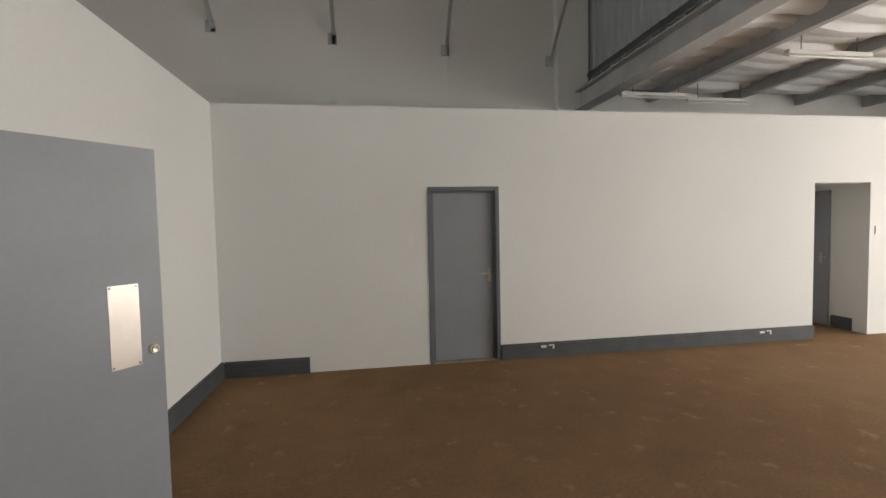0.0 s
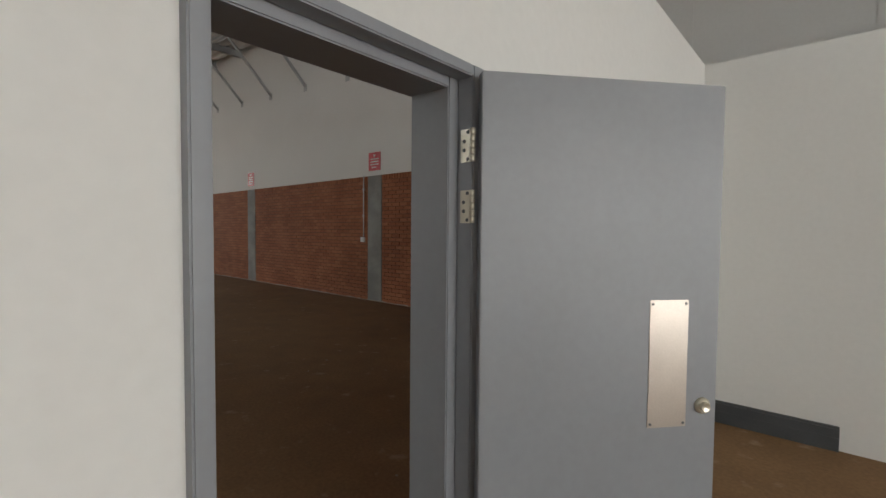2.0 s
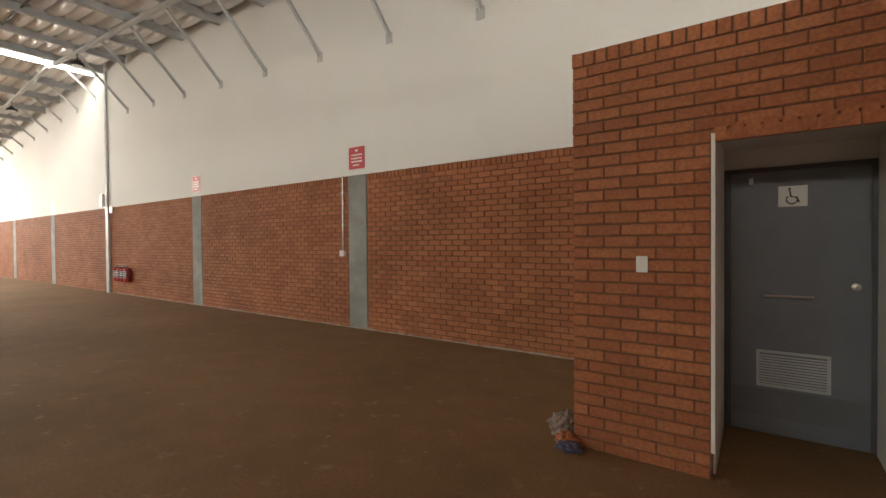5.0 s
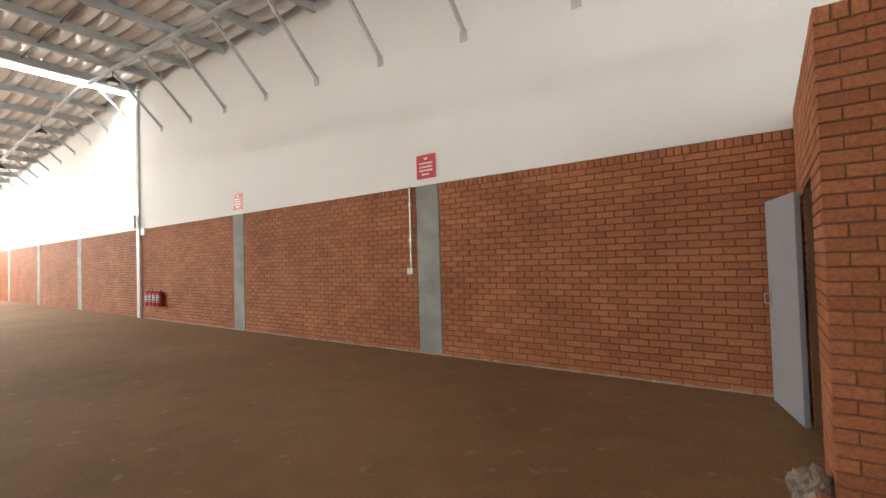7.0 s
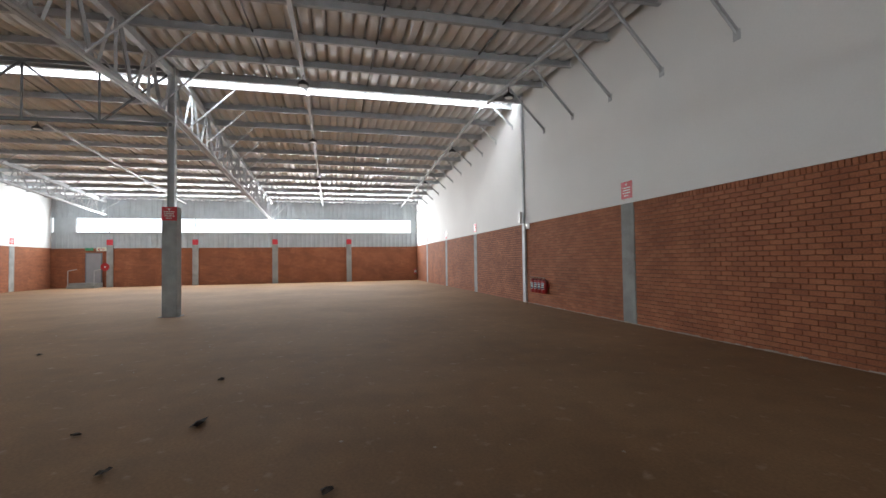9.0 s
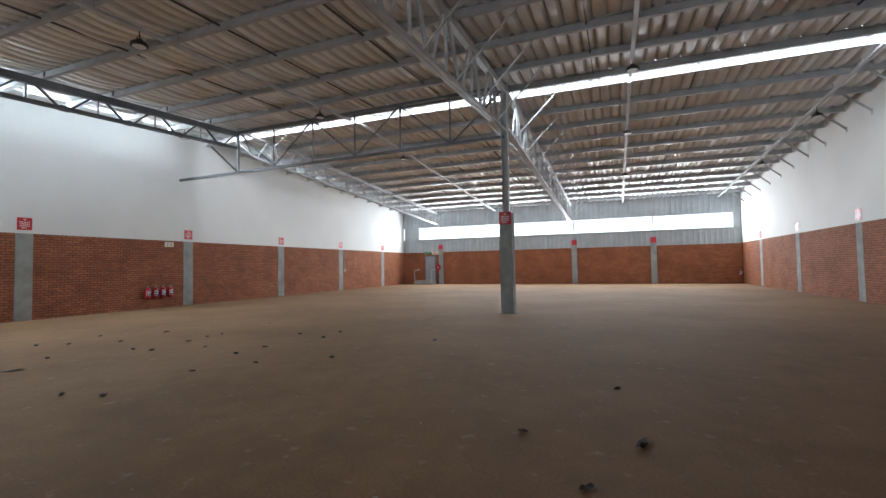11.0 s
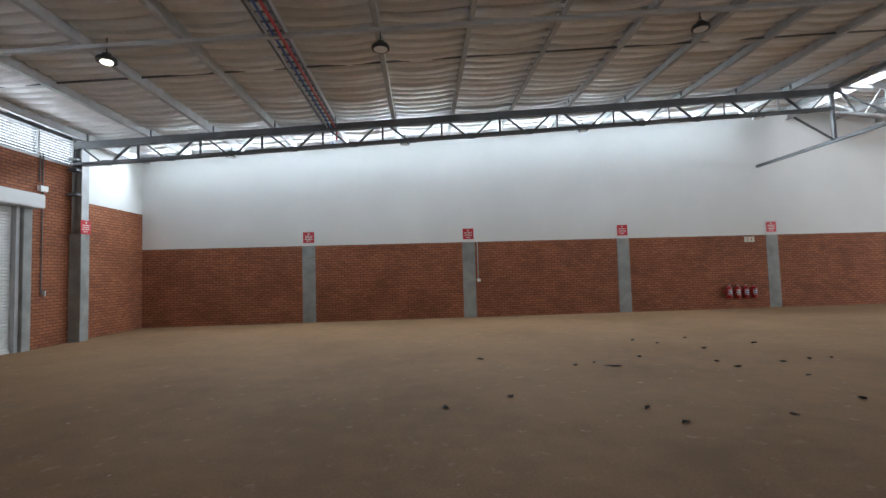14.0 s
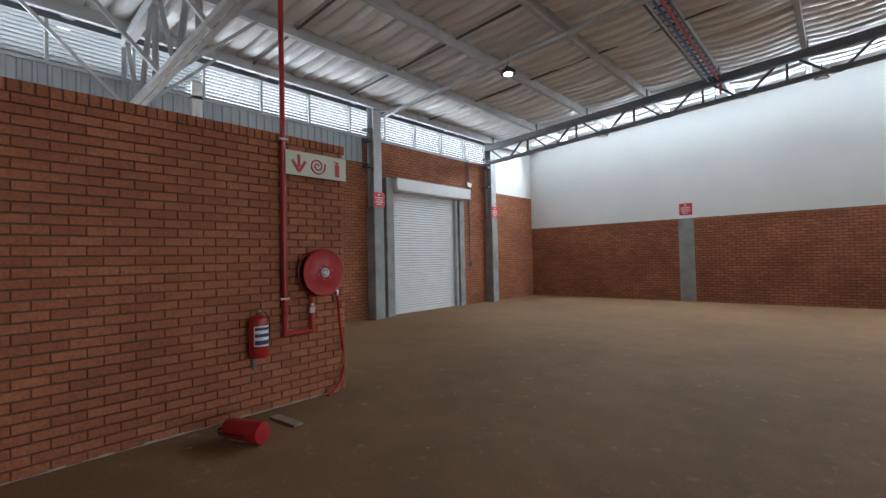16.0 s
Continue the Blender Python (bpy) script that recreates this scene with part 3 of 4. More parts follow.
sign_n = sign(pose(-7.76, N - 0.001, 3.12))
for k in range(6):
    x = -7.76 - 5.83 * k
    if k == 2:
        continue
    pilaster("pilaster", x - 0.235, N - 0.006, x + 0.235, N + 0.1, DADO)
    if k:
        copy_thing(sign_n, pose(x, N - 0.001, 3.12))
for k in range(8):
    x = -1.72 - 5.93 * k
    if x > W:
        pilaster("pilaster", x - 0.24, S - 0.1, x + 0.24, S + 0.012, DADO)
        copy_thing(sign_n, pose(x, S + 0.001, 3.12, 0, 0, 180))
for y in (-14.3, -8.75, -3.15, 2.45):
    pilaster("pilaster", W - 0.1, y - 0.2, W + 0.1, y + 0.2, 3.0)
    copy_thing(sign_n, pose(W + 0.102, y, 3.2, 0, 0, -90))

# white painted column in the north wall, with conduit box
nc = empty("wall_column", "slim grey steel column against the north wall", "column")
Shape().box(-19.46, N - 0.06, 2.8, -19.35, N - 0.001, 7.3).box(-19.5, N - 0.07, 0, -19.28, N - 0.001, 2.8).make("shaft", M_STEEL, nc)
Shape().box(-19.62, N - 0.18, 2.85, -19.42, N - 0.1, 3.25).make("box", M_PLASTIC, nc)

# middle column
mc = empty("column", "steel column with a grey concrete base casing", "column")
Shape().box(CX - 0.2, MY - 0.2, 0, CX + 0.2, MY + 0.2, 3.2).make("casing", M_CONC, mc, bevel=0.015)
Shape().box(CX - 0.1, MY - 0.1, 3.2, CX + 0.1, MY - 0.085, 7.4).box(CX - 0.1, MY + 0.085, 3.2, CX + 0.1, MY + 0.1, 7.4).box(CX - 0.006, MY - 0.085, 3.2, CX + 0.006, MY + 0.085, 7.4).make("shaft", M_STEEL, mc)
Shape().box(CX - 0.26, MY - 0.26, 0.001, CX + 0.26, MY + 0.26, 0.015).make("base_plate", M_STEEL_D, mc)
copy_thing(sign_n, pose(CX + 0.203, MY, 3.0, 0, 0, 90))

# east columns beside the shutter
for y in (GY - 0.1, -9.15):
    ec = empty("portal_column", "grey steel H column with a concrete casing", "column", "east columns")
    Shape().box(E - 0.34, y - 0.17, 0, E - 0.001, y + 0.17, 3.1).make("casing", M_CONC, ec, bevel=0.01)
    Shape().box(E - 0.32, y - 0.14, 3.1, E - 0.3, y + 0.14, 6.0).box(E - 0.06, y - 0.14, 3.1, E - 0.04, y + 0.14, 6.0).box(E - 0.3, y - 0.008, 3.1, E - 0.06, y + 0.008, 6.0).make("shaft", M_STEEL, ec)
    s = Shape()
    for z in (4.2, 4.9, 5.2):
        s.box(E - 0.3, y + 0.14, z, E - 0.05, y + 0.32, z + 0.07)
    s.make("cleat", M_STEEL_D, ec)
    copy_thing(sign_n, pose(E - 0.343, y, 3.3, 0, 0, -90))
beam = Shape().box(E - 0.28, -18, 5.98, E - 0.02, 8, 6.0).box(E - 0.28, -18, 6.2, E - 0.02, 8, 6.22).box(E - 0.16, -18, 6.0, E - 0.14, 8, 6.2)
structure(beam.make("eaves_beam", M_STEEL), "grey steel eaves beam above the louvres", "beam")

# roller shutter
rs = empty("roller_shutter", "closed white roller shutter door in a brick opening", "roller shutter")
s = Shape()
prof = [(0.0, 0.0), (0.012, 0.012), (0.016, 0.035), (0.012, 0.058), (0.0, 0.07)]
z = 0.06
while z < 3.62:
    for (d0, a), (d1, b) in zip(prof, prof[1:]):
        s.add([(E + 0.1 - d0, -12.83, z + a), (E + 0.1 - d0, -9.9, z + a), (E + 0.1 - d1, -9.9, z + b), (E + 0.1 - d1, -12.83, z + b)], [(0, 1, 2, 3)])
    z += 0.076
s.box(E + 0.105, -12.83, 0, E + 0.12, -9.9, 3.7)
s.make("curtain", M_SHUTTER, rs)
Shape().box(E + 0.06, -12.83, 0.0, E + 0.12, -9.9, 0.065).make("bottom_bar", M_SHUTTER, rs)
Shape().box(E - 0.04, -12.91, 0, E + 0.1, -12.81, 3.66).make("guide", M_STEEL, rs)
Shape().box(E - 0.04, -9.92, 0, E + 0.1, -9.82, 3.66).make("guide", M_STEEL, rs)
Shape().box(E - 0.36, -13.28, 3.64, E - 0.001, -9.82, 4.0).make("hood", M_SHUTTER, rs, bevel=0.02)
tagged(Shape().box(E - 0.22, -9.81, 0, E - 0.001, -9.53, 4.0).make("shutter_pier", M_CONC, bevel=0.01), "grey concrete pier beside the roller shutter", "pier", "shutter piers")
tagged(Shape().box(E - 0.12, -13.18, 0, E - 0.001, -12.92, 3.63).make("shutter_pier", M_CONC, bevel=0.01), "grey concrete pier beside the roller shutter", "pier", "shutter piers")

# louvre band
lv = Shape()
for k in range(10):
    z = 5.13 + 0.074 * k
    lv.add([(E + 0.05, -14.8, z + 0.022), (E + 0.05, 4.0, z + 0.022), (E + 0.13, 4.0, z), (E + 0.13, -14.8, z)], [(0, 1, 2, 3)])
    lv.add([(E + 0.05, -14.8, z + 0.016), (E + 0.05, 4.0, z + 0.016), (E + 0.13, 4.0, z - 0.006), (E + 0.13, -14.8, z - 0.006)], [(3, 2, 1, 0)])
lou = structure(lv.make("louvre_band", M_STEEL_D), "long band of slim louvre blades under the eaves", "louvre")
lf = Shape()
for k in range(16):
    y = -14.75 + 1.25 * k
    lf.box(E + 0.03, y - 0.025, 5.08, E + 0.16, y + 0.025, 5.86)
lf.box(E + 0.0, -14.8, 5.05, E + 0.16, 4.0, 5.11)
structure(lf.make("louvre_frame", M_STEEL), "grey steel frame of the louvre band", "frame")

# conduits along the roof with high-bay lamps
def conduit(y, x0, x1, drop):
    s = Shape()
    for a, b, zf in ((max(x0, CX - 0.4), x1, roof_e), (x0, CX - 1.0, roof_w)):
        if a < b:
            s.bar((a, y, zf(a) - drop), (b, y, zf(b) - drop), 0.1, 0.07)
            n = int((b - a) / 1.8)
            for i in range(n + 1):
                x = a + 1.8 * i
                s.bar((x, y, zf(x) - drop), (x, y, zf(x) - 0.2), 0.02, 0.02, (0, 1, 0))
    return tagged(s.make("lighting_conduit", M_STEEL), "thin grey steel lighting channel hung below the purlins", "conduit", "lighting channels")


for y in (6.7, 0.45, -9.4):
    conduit(y, W, E, 0.42)

hb = empty("high_bay_lamp", "black round high bay lamp hung from a channel", "lamp", "high bay lamps", pose(-17.54, 6.7, 6.7))
Shape().lathe([(0.03, 0.1), (0.07, 0.1), (0.08, 0.04), (0.15, 0.03), (0.17, -0.01), (0.165, -0.05)], 20).make("housing", M_BLACK, hb, smooth=True)
Shape().lathe([(0.13, -0.051), (0.13, -0.056)], 20).make("lens", M_PLASTIC, hb)
Shape().tube([(0, 0, 0.1), (0, 0, 0.36)], 0.012, 6).tube([(-0.06, 0, 0.1), (0, 0, 0.22), (0.06, 0, 0.1)], 0.008, 5).make("hanger", M_BLACK, hb)
for x, y in ((-17.9, 0.45), (-24.0, 0.45), (-24.5, 6.7), (-31, 6.7), (-31, 0.45), (-17.6, -9.4), (-11.4, -9.4), (-5.2, -9.4), (-11.6, -16.3), (-5.4, -16.3), (-18.0, -16.3), (0.4, -16.3), (-24.0, -9.4)):
    zf = roof_e if x > CX else roof_w
    if y < -16:
        copy_thing(hb, pose(x, y, zf(x) - 0.55))
    else:
        copy_thing(hb, pose(x, y, zf(x) - 0.45 - 0.3))
lit = empty("lit_high_bay_lamp", "glowing round high bay lamp under the roof", "lamp", "", pose(-0.25, -9.4, 5.72))
Shape().lathe([(0.03, 0.1), (0.07, 0.1), (0.08, 0.04), (0.15, 0.03), (0.17, -0.01), (0.165, -0.05)], 20).make("housing", M_BLACK, lit, smooth=True)
Shape().lathe([(0.1, -0.051), (0.09, -0.066), (0.02, -0.07)], 20).make("lens", M_LAMP, lit)
Shape().tube([(0, 0, 0.1), (0, 0, 0.4)], 0.012, 6).make("hanger", M_BLACK, lit)

# cable ladder with red and blue pipes
tr = empty("cable_ladder", "cable ladder with red and blue pipes", "cable ladder")
TX = -3.25
tz = roof_e(TX) - 0.4
s = Shape().box(TX - 0.2, GY + 0.1, tz, TX - 0.18, 6, tz + 0.06).box(TX + 0.18, GY + 0.1, tz, TX + 0.2, 6, tz + 0.06)
y = GY + 0.2
while y < 6:
    s.box(TX - 0.18, y, tz + 0.01, TX + 0.18, y + 0.03, tz + 0.03)
    y += 0.3
s.make("ladder", M_STEEL_D, tr)
Shape().tube([(TX - 0.12, 6, tz - 0.03), (TX - 0.12, GY - 0.2, tz - 0.03), (TX - 0.12, GY - 0.22, tz - 0.35)], 0.03).make("red_pipe", M_RED, tr, smooth=True)
Shape().tube([(TX + 0.0, 6, tz - 0.03), (TX, GY - 0.2, tz - 0.03), (TX, GY - 0.22, tz - 0.45)], 0.025).make("blue_pipe", M_BLUE, tr, smooth=True)
Shape().tube([(TX + 0.1, 6, tz - 0.03), (TX + 0.1, GY, tz - 0.03)], 0.025).make("grey_pipe", M_GALV, tr, smooth=True)


# ---- doors and fittings ----
def door_frame(name, m, w, h, depth, faces=(0.045, 0.045), stops=(0.03, 0.03), proud=0.012, mat=M_FRAME):
    """Pressed steel frame round an opening w by h; local x along the wall, y into it, origin at the left foot."""
    f = empty(name, "dark grey pressed steel door frame", "door frame", "", m)
    s = Shape()
    back = 0.05 - proud + 0.012
    for a, d, face, stop in ((0.0, 1, faces[0], stops[0]), (w, -1, faces[1], stops[1])):
        s.box(a, -proud, 0, a + d * face, back, h).box(a, back, 0, a + d * (face + stop), depth, h)
        s.box(a - d * 0.03, depth - 0.012, 0, a, depth, h + 0.03)
    fa, st = faces[0], stops[0]
    s.box(faces[0], -proud, h - fa, w - faces[1], back, h).box(faces[0] + st, back, h - fa - st, w - faces[1] - stops[1], depth, h).box(0, depth - 0.012, h, w, depth, h + 0.03)
    s.make("jamb", mat, f, bevel=0.004)
    return f


def lever(parent, x, z, y, side=1, back=-1):
    s = Shape().box(x - 0.02, y - 0.006, z - 0.08, x + 0.02, y, z + 0.08).tube([(x, y, z + 0.02), (x, y - 0.045, z + 0.02), (x + back * 0.11, y - 0.05, z + 0.02)], 0.009, 8)
    return s.make("handle", M_CHROME, parent, smooth=True)


# entrance doorway with its open leaf
tagged(door_frame("entrance_door_frame", pose(RX, D0 - 0.002, 0, 0, 0, 90), D1 - D0 + 0.004, 2.085, 0.19, (0.035, 0.058), (0.03, 0.042), 0.035, M_DOOR), "grey pressed steel frame of the entrance doorway")
leaf = empty("entrance_door", "grey enamelled door leaf standing open into the room", "door", "", pose(-0.838, 2.556, 0.008, 0, 0, 50))
Shape().box(0, -0.044, 0, 0.795, 0, 2.045).make("leaf", M_DOOR, leaf, bevel=0.003)
Shape().box(0.55, -0.0465, 0.955, 0.685, -0.044, 1.365).make("push_plate", M_CHROME, leaf, bevel=0.001)
ps = Shape()
for a in (0.56, 0.675):
    for b in (0.967, 1.353):
        ps.lathe([(0.005, 0), (0.004, 0.002)], 8, pose(a, -0.0465, b, 90))
ps.make("screw", M_STEEL_D, leaf)
Shape().lathe([(0.026, 0), (0.026, 0.008), (0.021, 0.012), (0.016, 0.012), (0.015, 0.022), (0.004, 0.018)], 20, pose(0.742, -0.044, 1.02, 90)).make("lock_cylinder", M_BRASS, leaf, smooth=True)


def butt_hinge(z):
    """A butt hinge: plate with dark screws on the rebate, five-part knuckle beside it."""
    h = empty("door_hinge", "pale steel butt hinge on the door frame", "hinge", "entrance door hinges", pose(-0.868, 2.541, z))
    Shape().box(-0.026, 0, -0.05, 0.014, 0.004, 0.05).make("plate", M_BRASS, h, bevel=0.001)
    for k in range(5):
        Shape().lathe([(0.0075, -0.0095), (0.0085, -0.008), (0.0085, 0.008), (0.0075, 0.0095)], 12, pose(0.022, -0.002, (k - 2) * 0.02)).make("knuckle", M_BRASS, h, smooth=True)
    for k in range(4):
        Shape().lathe([(0.0062, 0), (0.005, 0.002)], 8, pose(-0.012 if k in (1, 2) else 0.002, 0, (k - 1.5) * 0.027, 90)).make("screw", M_STEEL_D, h)


for z in (1.845, 1.66, 0.3):
    butt_hinge(z)
tagged(Shape().box(PX + 0.02, D0 + 0.1, 0.001, RX, D1 - 0.1, 0.006).make("threshold", M_CONC), "worn concrete threshold of the entrance doorway", "threshold")

# closed grey door in the room
tagged(door_frame("room_door_frame", pose(1.44, 5.8, 0), 0.86, 2.09, 0.2), "dark grey steel frame of the closed room door")
gd = empty("room_door", "closed grey enamelled flush door", "door", "", pose(1.485, 5.87, 0.012))
Shape().box(0, 0, 0, 0.77, 0.044, 2.03).make("leaf", M_DOOR, gd, bevel=0.003)
lever(gd, 0.7, 1.02, 0, back=-1)
tagged(Shape().box(1.485, 5.78, 0.001, 2.255, 6.0, 0.01).make("threshold", M_CARD), "worn pale threshold of the room door", "threshold")

# door ajar in the passage
pdm = empty("passage_door", "grey door standing open in the passage", "door", "", pose(7.55, 7.14, 0.01, 0, 0, -90))
Shape().box(0, 0, 0, 0.8, 0.044, 2.04).make("leaf", M_DOOR, pdm, bevel=0.003)
lever(pdm, 0.7, 1.02, 0, back=1)
structure(Shape().box(6.55, 7.5, 0, 7.6, 7.62, PT).make("passage_end_wall", M_WHITE), "white wall at the end of the passage", "wall")


def skirting(p, q, nrm):
    """Deep charcoal skirting trunking with a joint line and a rounded top."""
    p, q, nrm = Vector(p), Vector(q), Vector(nrm)
    s = Shape()
    for z0, z1, d in ((0.0, 0.1, 0.03), (0.102, 0.165, 0.032), (0.165, 0.18, 0.022)):
        a, b = p + nrm * d, q + nrm * d
        vs = [(p.x, p.y, z0), (q.x, q.y, z0), (b.x, b.y, z0), (a.x, a.y, z0)]
        vs += [(x, y, z1) for x, y, _ in vs]
        s.add(vs, [(3, 2, 1, 0), (4, 5, 6, 7), (0, 1, 5, 4), (1, 2, 6, 5), (2, 3, 7, 6), (3, 0, 4, 7)])
    return structure(s.make("baseboard", M_SKIRT), "deep charcoal skirting trunking along the white wall", "skirting")


skirting((RX + 0.035, 5.8, 0), (0.06, 5.8, 0), (0, -1, 0))
skirting((2.305, 5.8, 0), (6.69, 5.8, 0), (0, -1, 0))
skirting((RX, 2.64, 0), (RX, 5.8, 0), (1, 0, 0))
skirting((7.6, 6.0, 0), (7.6, 6.3, 0), (-1, 0, 0))


def switch(m, w=0.075, h=0.115, name="light_switch"):
    e = empty(name, "white plastic wall switch plate", "switch", "wall switches", m)
    Shape().box(-w / 2, -0.012, -h / 2, w / 2, 0, h / 2).make("plate", M_PLASTIC, e, bevel=0.003)
    Shape().box(-0.012, -0.017, -0.002, 0.012, -0.012, 0.03).make("rocker", M_SIGNW, e, bevel=0.002)
    return e


sw = switch(pose(1.245, 5.8, 1.455))
copy_thing(sw, pose(7.7, 5.8, 1.45))
for x in (2.9, 5.95):
    so = empty("skirting_socket", "white twin socket and tape on the skirting", "socket", "skirting sockets", pose(x, 5.768, 0.12))
    Shape().box(-0.1, -0.004, 0.0, -0.03, 0, 0.03).box(0.0, -0.004, 0.02, 0.07, 0, 0.034).box(0.05, -0.004, -0.02, 0.07, 0, 0.02).make("plate", M_SIGNW, so)

# toilet door and its fittings
td = empty("toilet_door", "dark grey toilet door with a vent grille", "door", "", pose(-1.985, TY - 0.02, 0.01))
Shape().box(0.03, 0, 0.0, 0.88, 0.044, 2.09).make("leaf", M_FRAME, td, bevel=0.003)
Shape().box(-0.02, -0.01, 2.09, 0.92, 0.05, 2.13).box(-0.02, -0.01, 0, 0.03, 0.05, 2.09).box(0.88, -0.01, 0, 0.92, 0.05, 2.09).make("frame", M_SKIRT, td, bevel=0.003)
gr = Shape().box(0.2, -0.012, 0.38, 0.66, 0, 0.4).box(0.2, -0.012, 0.65, 0.66, 0, 0.67).box(0.2, -0.012, 0.4, 0.22, 0, 0.65).box(0.64, -0.012, 0.4, 0.66, 0, 0.65)
for k in range(11):
    gr.box(0.22, -0.009, 0.408 + 0.0215 * k, 0.64, -0.001, 0.419 + 0.0215 * k)
gr.make("vent_grille", M_STEEL, td)
Shape().box(0.04, -0.003, 0.14, 0.87, 0, 0.36).make("kick_plate", M_STEEL_D, td)
Shape().tube([(0.25, 0, 1.11), (0.25, -0.05, 1.11), (0.55, -0.05, 1.11), (0.55, 0, 1.11)], 0.012, 8).make("pull_bar", M_CHROME, td, smooth=True)
Shape().lathe([(0.028, 0), (0.028, 0.008), (0.014, 0.012), (0.012, 0.03)], 16, pose(0.8, 0, 1.2, 90)).make("lock_cylinder", M_CHROME, td, smooth=True)
Shape().box(0.15, -0.02, 2.0, 0.18, 0, 2.05).make("door_stop", M_PLASTIC, td, bevel=0.004)
Shape().box(0.34, -0.004, 1.81, 0.52, 0, 1.97).make("sign_plate", M_SIGNW, td)
ws = Shape()
ring = [(0.425 + 0.035 * math.cos(a), -0.006, 1.865 + 0.035 * math.sin(a)) for a in [2.4 + k * 0.45 for k in range(11)]]
ws.tube(ring, 0.005, 5).tube([(0.412, -0.006, 1.935), (0.418, -0.006, 1.885), (0.452, -0.006, 1.882), (0.47, -0.006, 1.84)], 0.006, 5)
ws.lathe([(0.009, 0), (0.009, 0.003)], 10, pose(0.41, -0.005, 1.947, 90))
ws.make("wheelchair_mark", M_BLACK, td)
copy_thing(sw, pose(-2.44, BY - 0.001, 1.4))

# door on the west side of the block, standing open
bd = empty("side_door", "pale grey door leaf standing open outside the block", "door", "", pose(BX - 0.02, 7.08, 0.01, 0, 0, 105))
Shape().box(0, 0, 0, 0.8, 0.044, 2.04).make("leaf", M_DOOR, bd, bevel=0.003)
Shape().box(0.7, 0.044, 0.96, 0.75, 0.05, 1.14).tube([(0.725, 0.05, 1.0), (0.725, 0.1, 1.0), (0.725, 0.1, 1.1), (0.725, 0.05, 1.1)], 0.009, 6).make("handle", M_CHROME, bd)

# conduits with sockets beside pilasters
def wall_socket(x, y, nrm):
    e = empty("conduit_socket", "white wall socket fed by a thin conduit", "socket", "wall sockets")
    Shape().box(x - 0.06, y, 1.32, x + 0.06, y + nrm * 0.05, 1.43).make("socket_box", M_PLASTIC, e, bevel=0.006)
    Shape().tube([(x + 0.02, y + nrm * 0.02, 1.43), (x + 0.02, y + nrm * 0.02, 2.83)], 0.0125, 8).box(x - 0.005, y, 1.9, x + 0.045, y + nrm * 0.035, 1.93).box(x - 0.005, y, 2.5, x + 0.045, y + nrm * 0.035, 2.53).make("pipe", M_GALV, e)
    return e


wall_socket(-8.14, N, -1)
wall_socket(-8.0, S, 1)
wall_socket(-31.8, S, 1)


# ---- fire equipment ----
def extinguisher(m, label="red fire extinguisher hung on the brick wall", group=""):
    """Stored-pressure cylinder with a valve, lever, hose and print; stands on its base, front to -y."""
    e = empty("fire_extinguisher", label, "fire extinguisher", group, m)
    Shape().lathe([(0.02, 0.0), (0.09, 0.005), (0.098, 0.02), (0.098, 0.38), (0.085, 0.42), (0.045, 0.445), (0.022, 0.45), (0.022, 0.47)], 24).make("cylinder", M_RED, e, smooth=True)
    s = Shape().lathe([(0.02, 0.47), (0.026, 0.475), (0.026, 0.5), (0.012, 0.505)], 14).bar((0, 0.02, 0.5), (0, -0.1, 0.53), 0.02, 0.008).bar((0, 0.0, 0.49), (0, -0.1, 0.47), 0.02, 0.008)
    s.make("valve", M_CHROME, e)
    Shape().tube([(0.02, 0, 0.485), (0.075, 0, 0.47), (0.118, 0, 0.4), (0.116, 0.0, 0.25), (0.11, 0, 0.12)], 0.009, 8).make("hose", M_BLACK, e, smooth=True)
    lab, bands = Shape(), Shape()

    def patch(sh, a0, a1, z0, z1, r):
        sh.grid(lambda u, v: (r * math.sin(a0 + (a1 - a0) * u), -r * math.cos(a0 + (a1 - a0) * u), z0 + (z1 - z0) * v), 10, 1)

    patch(lab, -0.95, 0.95, 0.13, 0.34, 0.0992)
    for z0, z1 in ((0.145, 0.19), (0.225, 0.26), (0.295, 0.325)):
        patch(bands, -0.85, 0.85, z0, z1, 0.1002)
    lab.make("label_panel", M_SIGNW, e)
    bands.make("print", M_NAVY, e)
    return e


ext = extinguisher(pose(HX - 0.12, -3.31, 0.62, 0, 0, -90))
tagged(Shape().box(HX - 0.022, -3.33, 0.48, HX, -3.29, 0.66).make("extinguisher_bracket", M_STEEL_D), "small steel wall bracket of the extinguisher", "bracket")
lying = copy_thing(ext, pose(-1.72, -2.98, 0.1, 90, 0, 110))
tagged(lying, "red fire extinguisher lying on its side on the floor")
for k in range(4):
    e2 = copy_thing(ext, pose(-18.55 + 0.27 * k, N - 0.1, 0.42))
    tagged(e2, "red fire extinguisher in a row on the wall", "", "extinguisher row")
    e3 = copy_thing(ext, pose(-17.6 - 0.33 * k, S + 0.1, 0.4, 0, 0, 180))
    tagged(e3, "red fire extinguisher in a row on the wall", "", "extinguisher row south")
tagged(Shape().box(-18.7, N - 0.02, 0.6, -17.6, N - 0.001, 0.72).make("extinguisher_rail", M_RED), "red backing rail behind the extinguishers", "rail")
tagged(Shape().box(-18.75, S + 0.001, 0.6, -17.45, S + 0.02, 0.72).make("extinguisher_rail", M_RED), "red backing rail behind the extinguishers", "rail")
copy_thing(ext, pose(W + 0.3, 7.8, 0.5, 0, 0, 90))


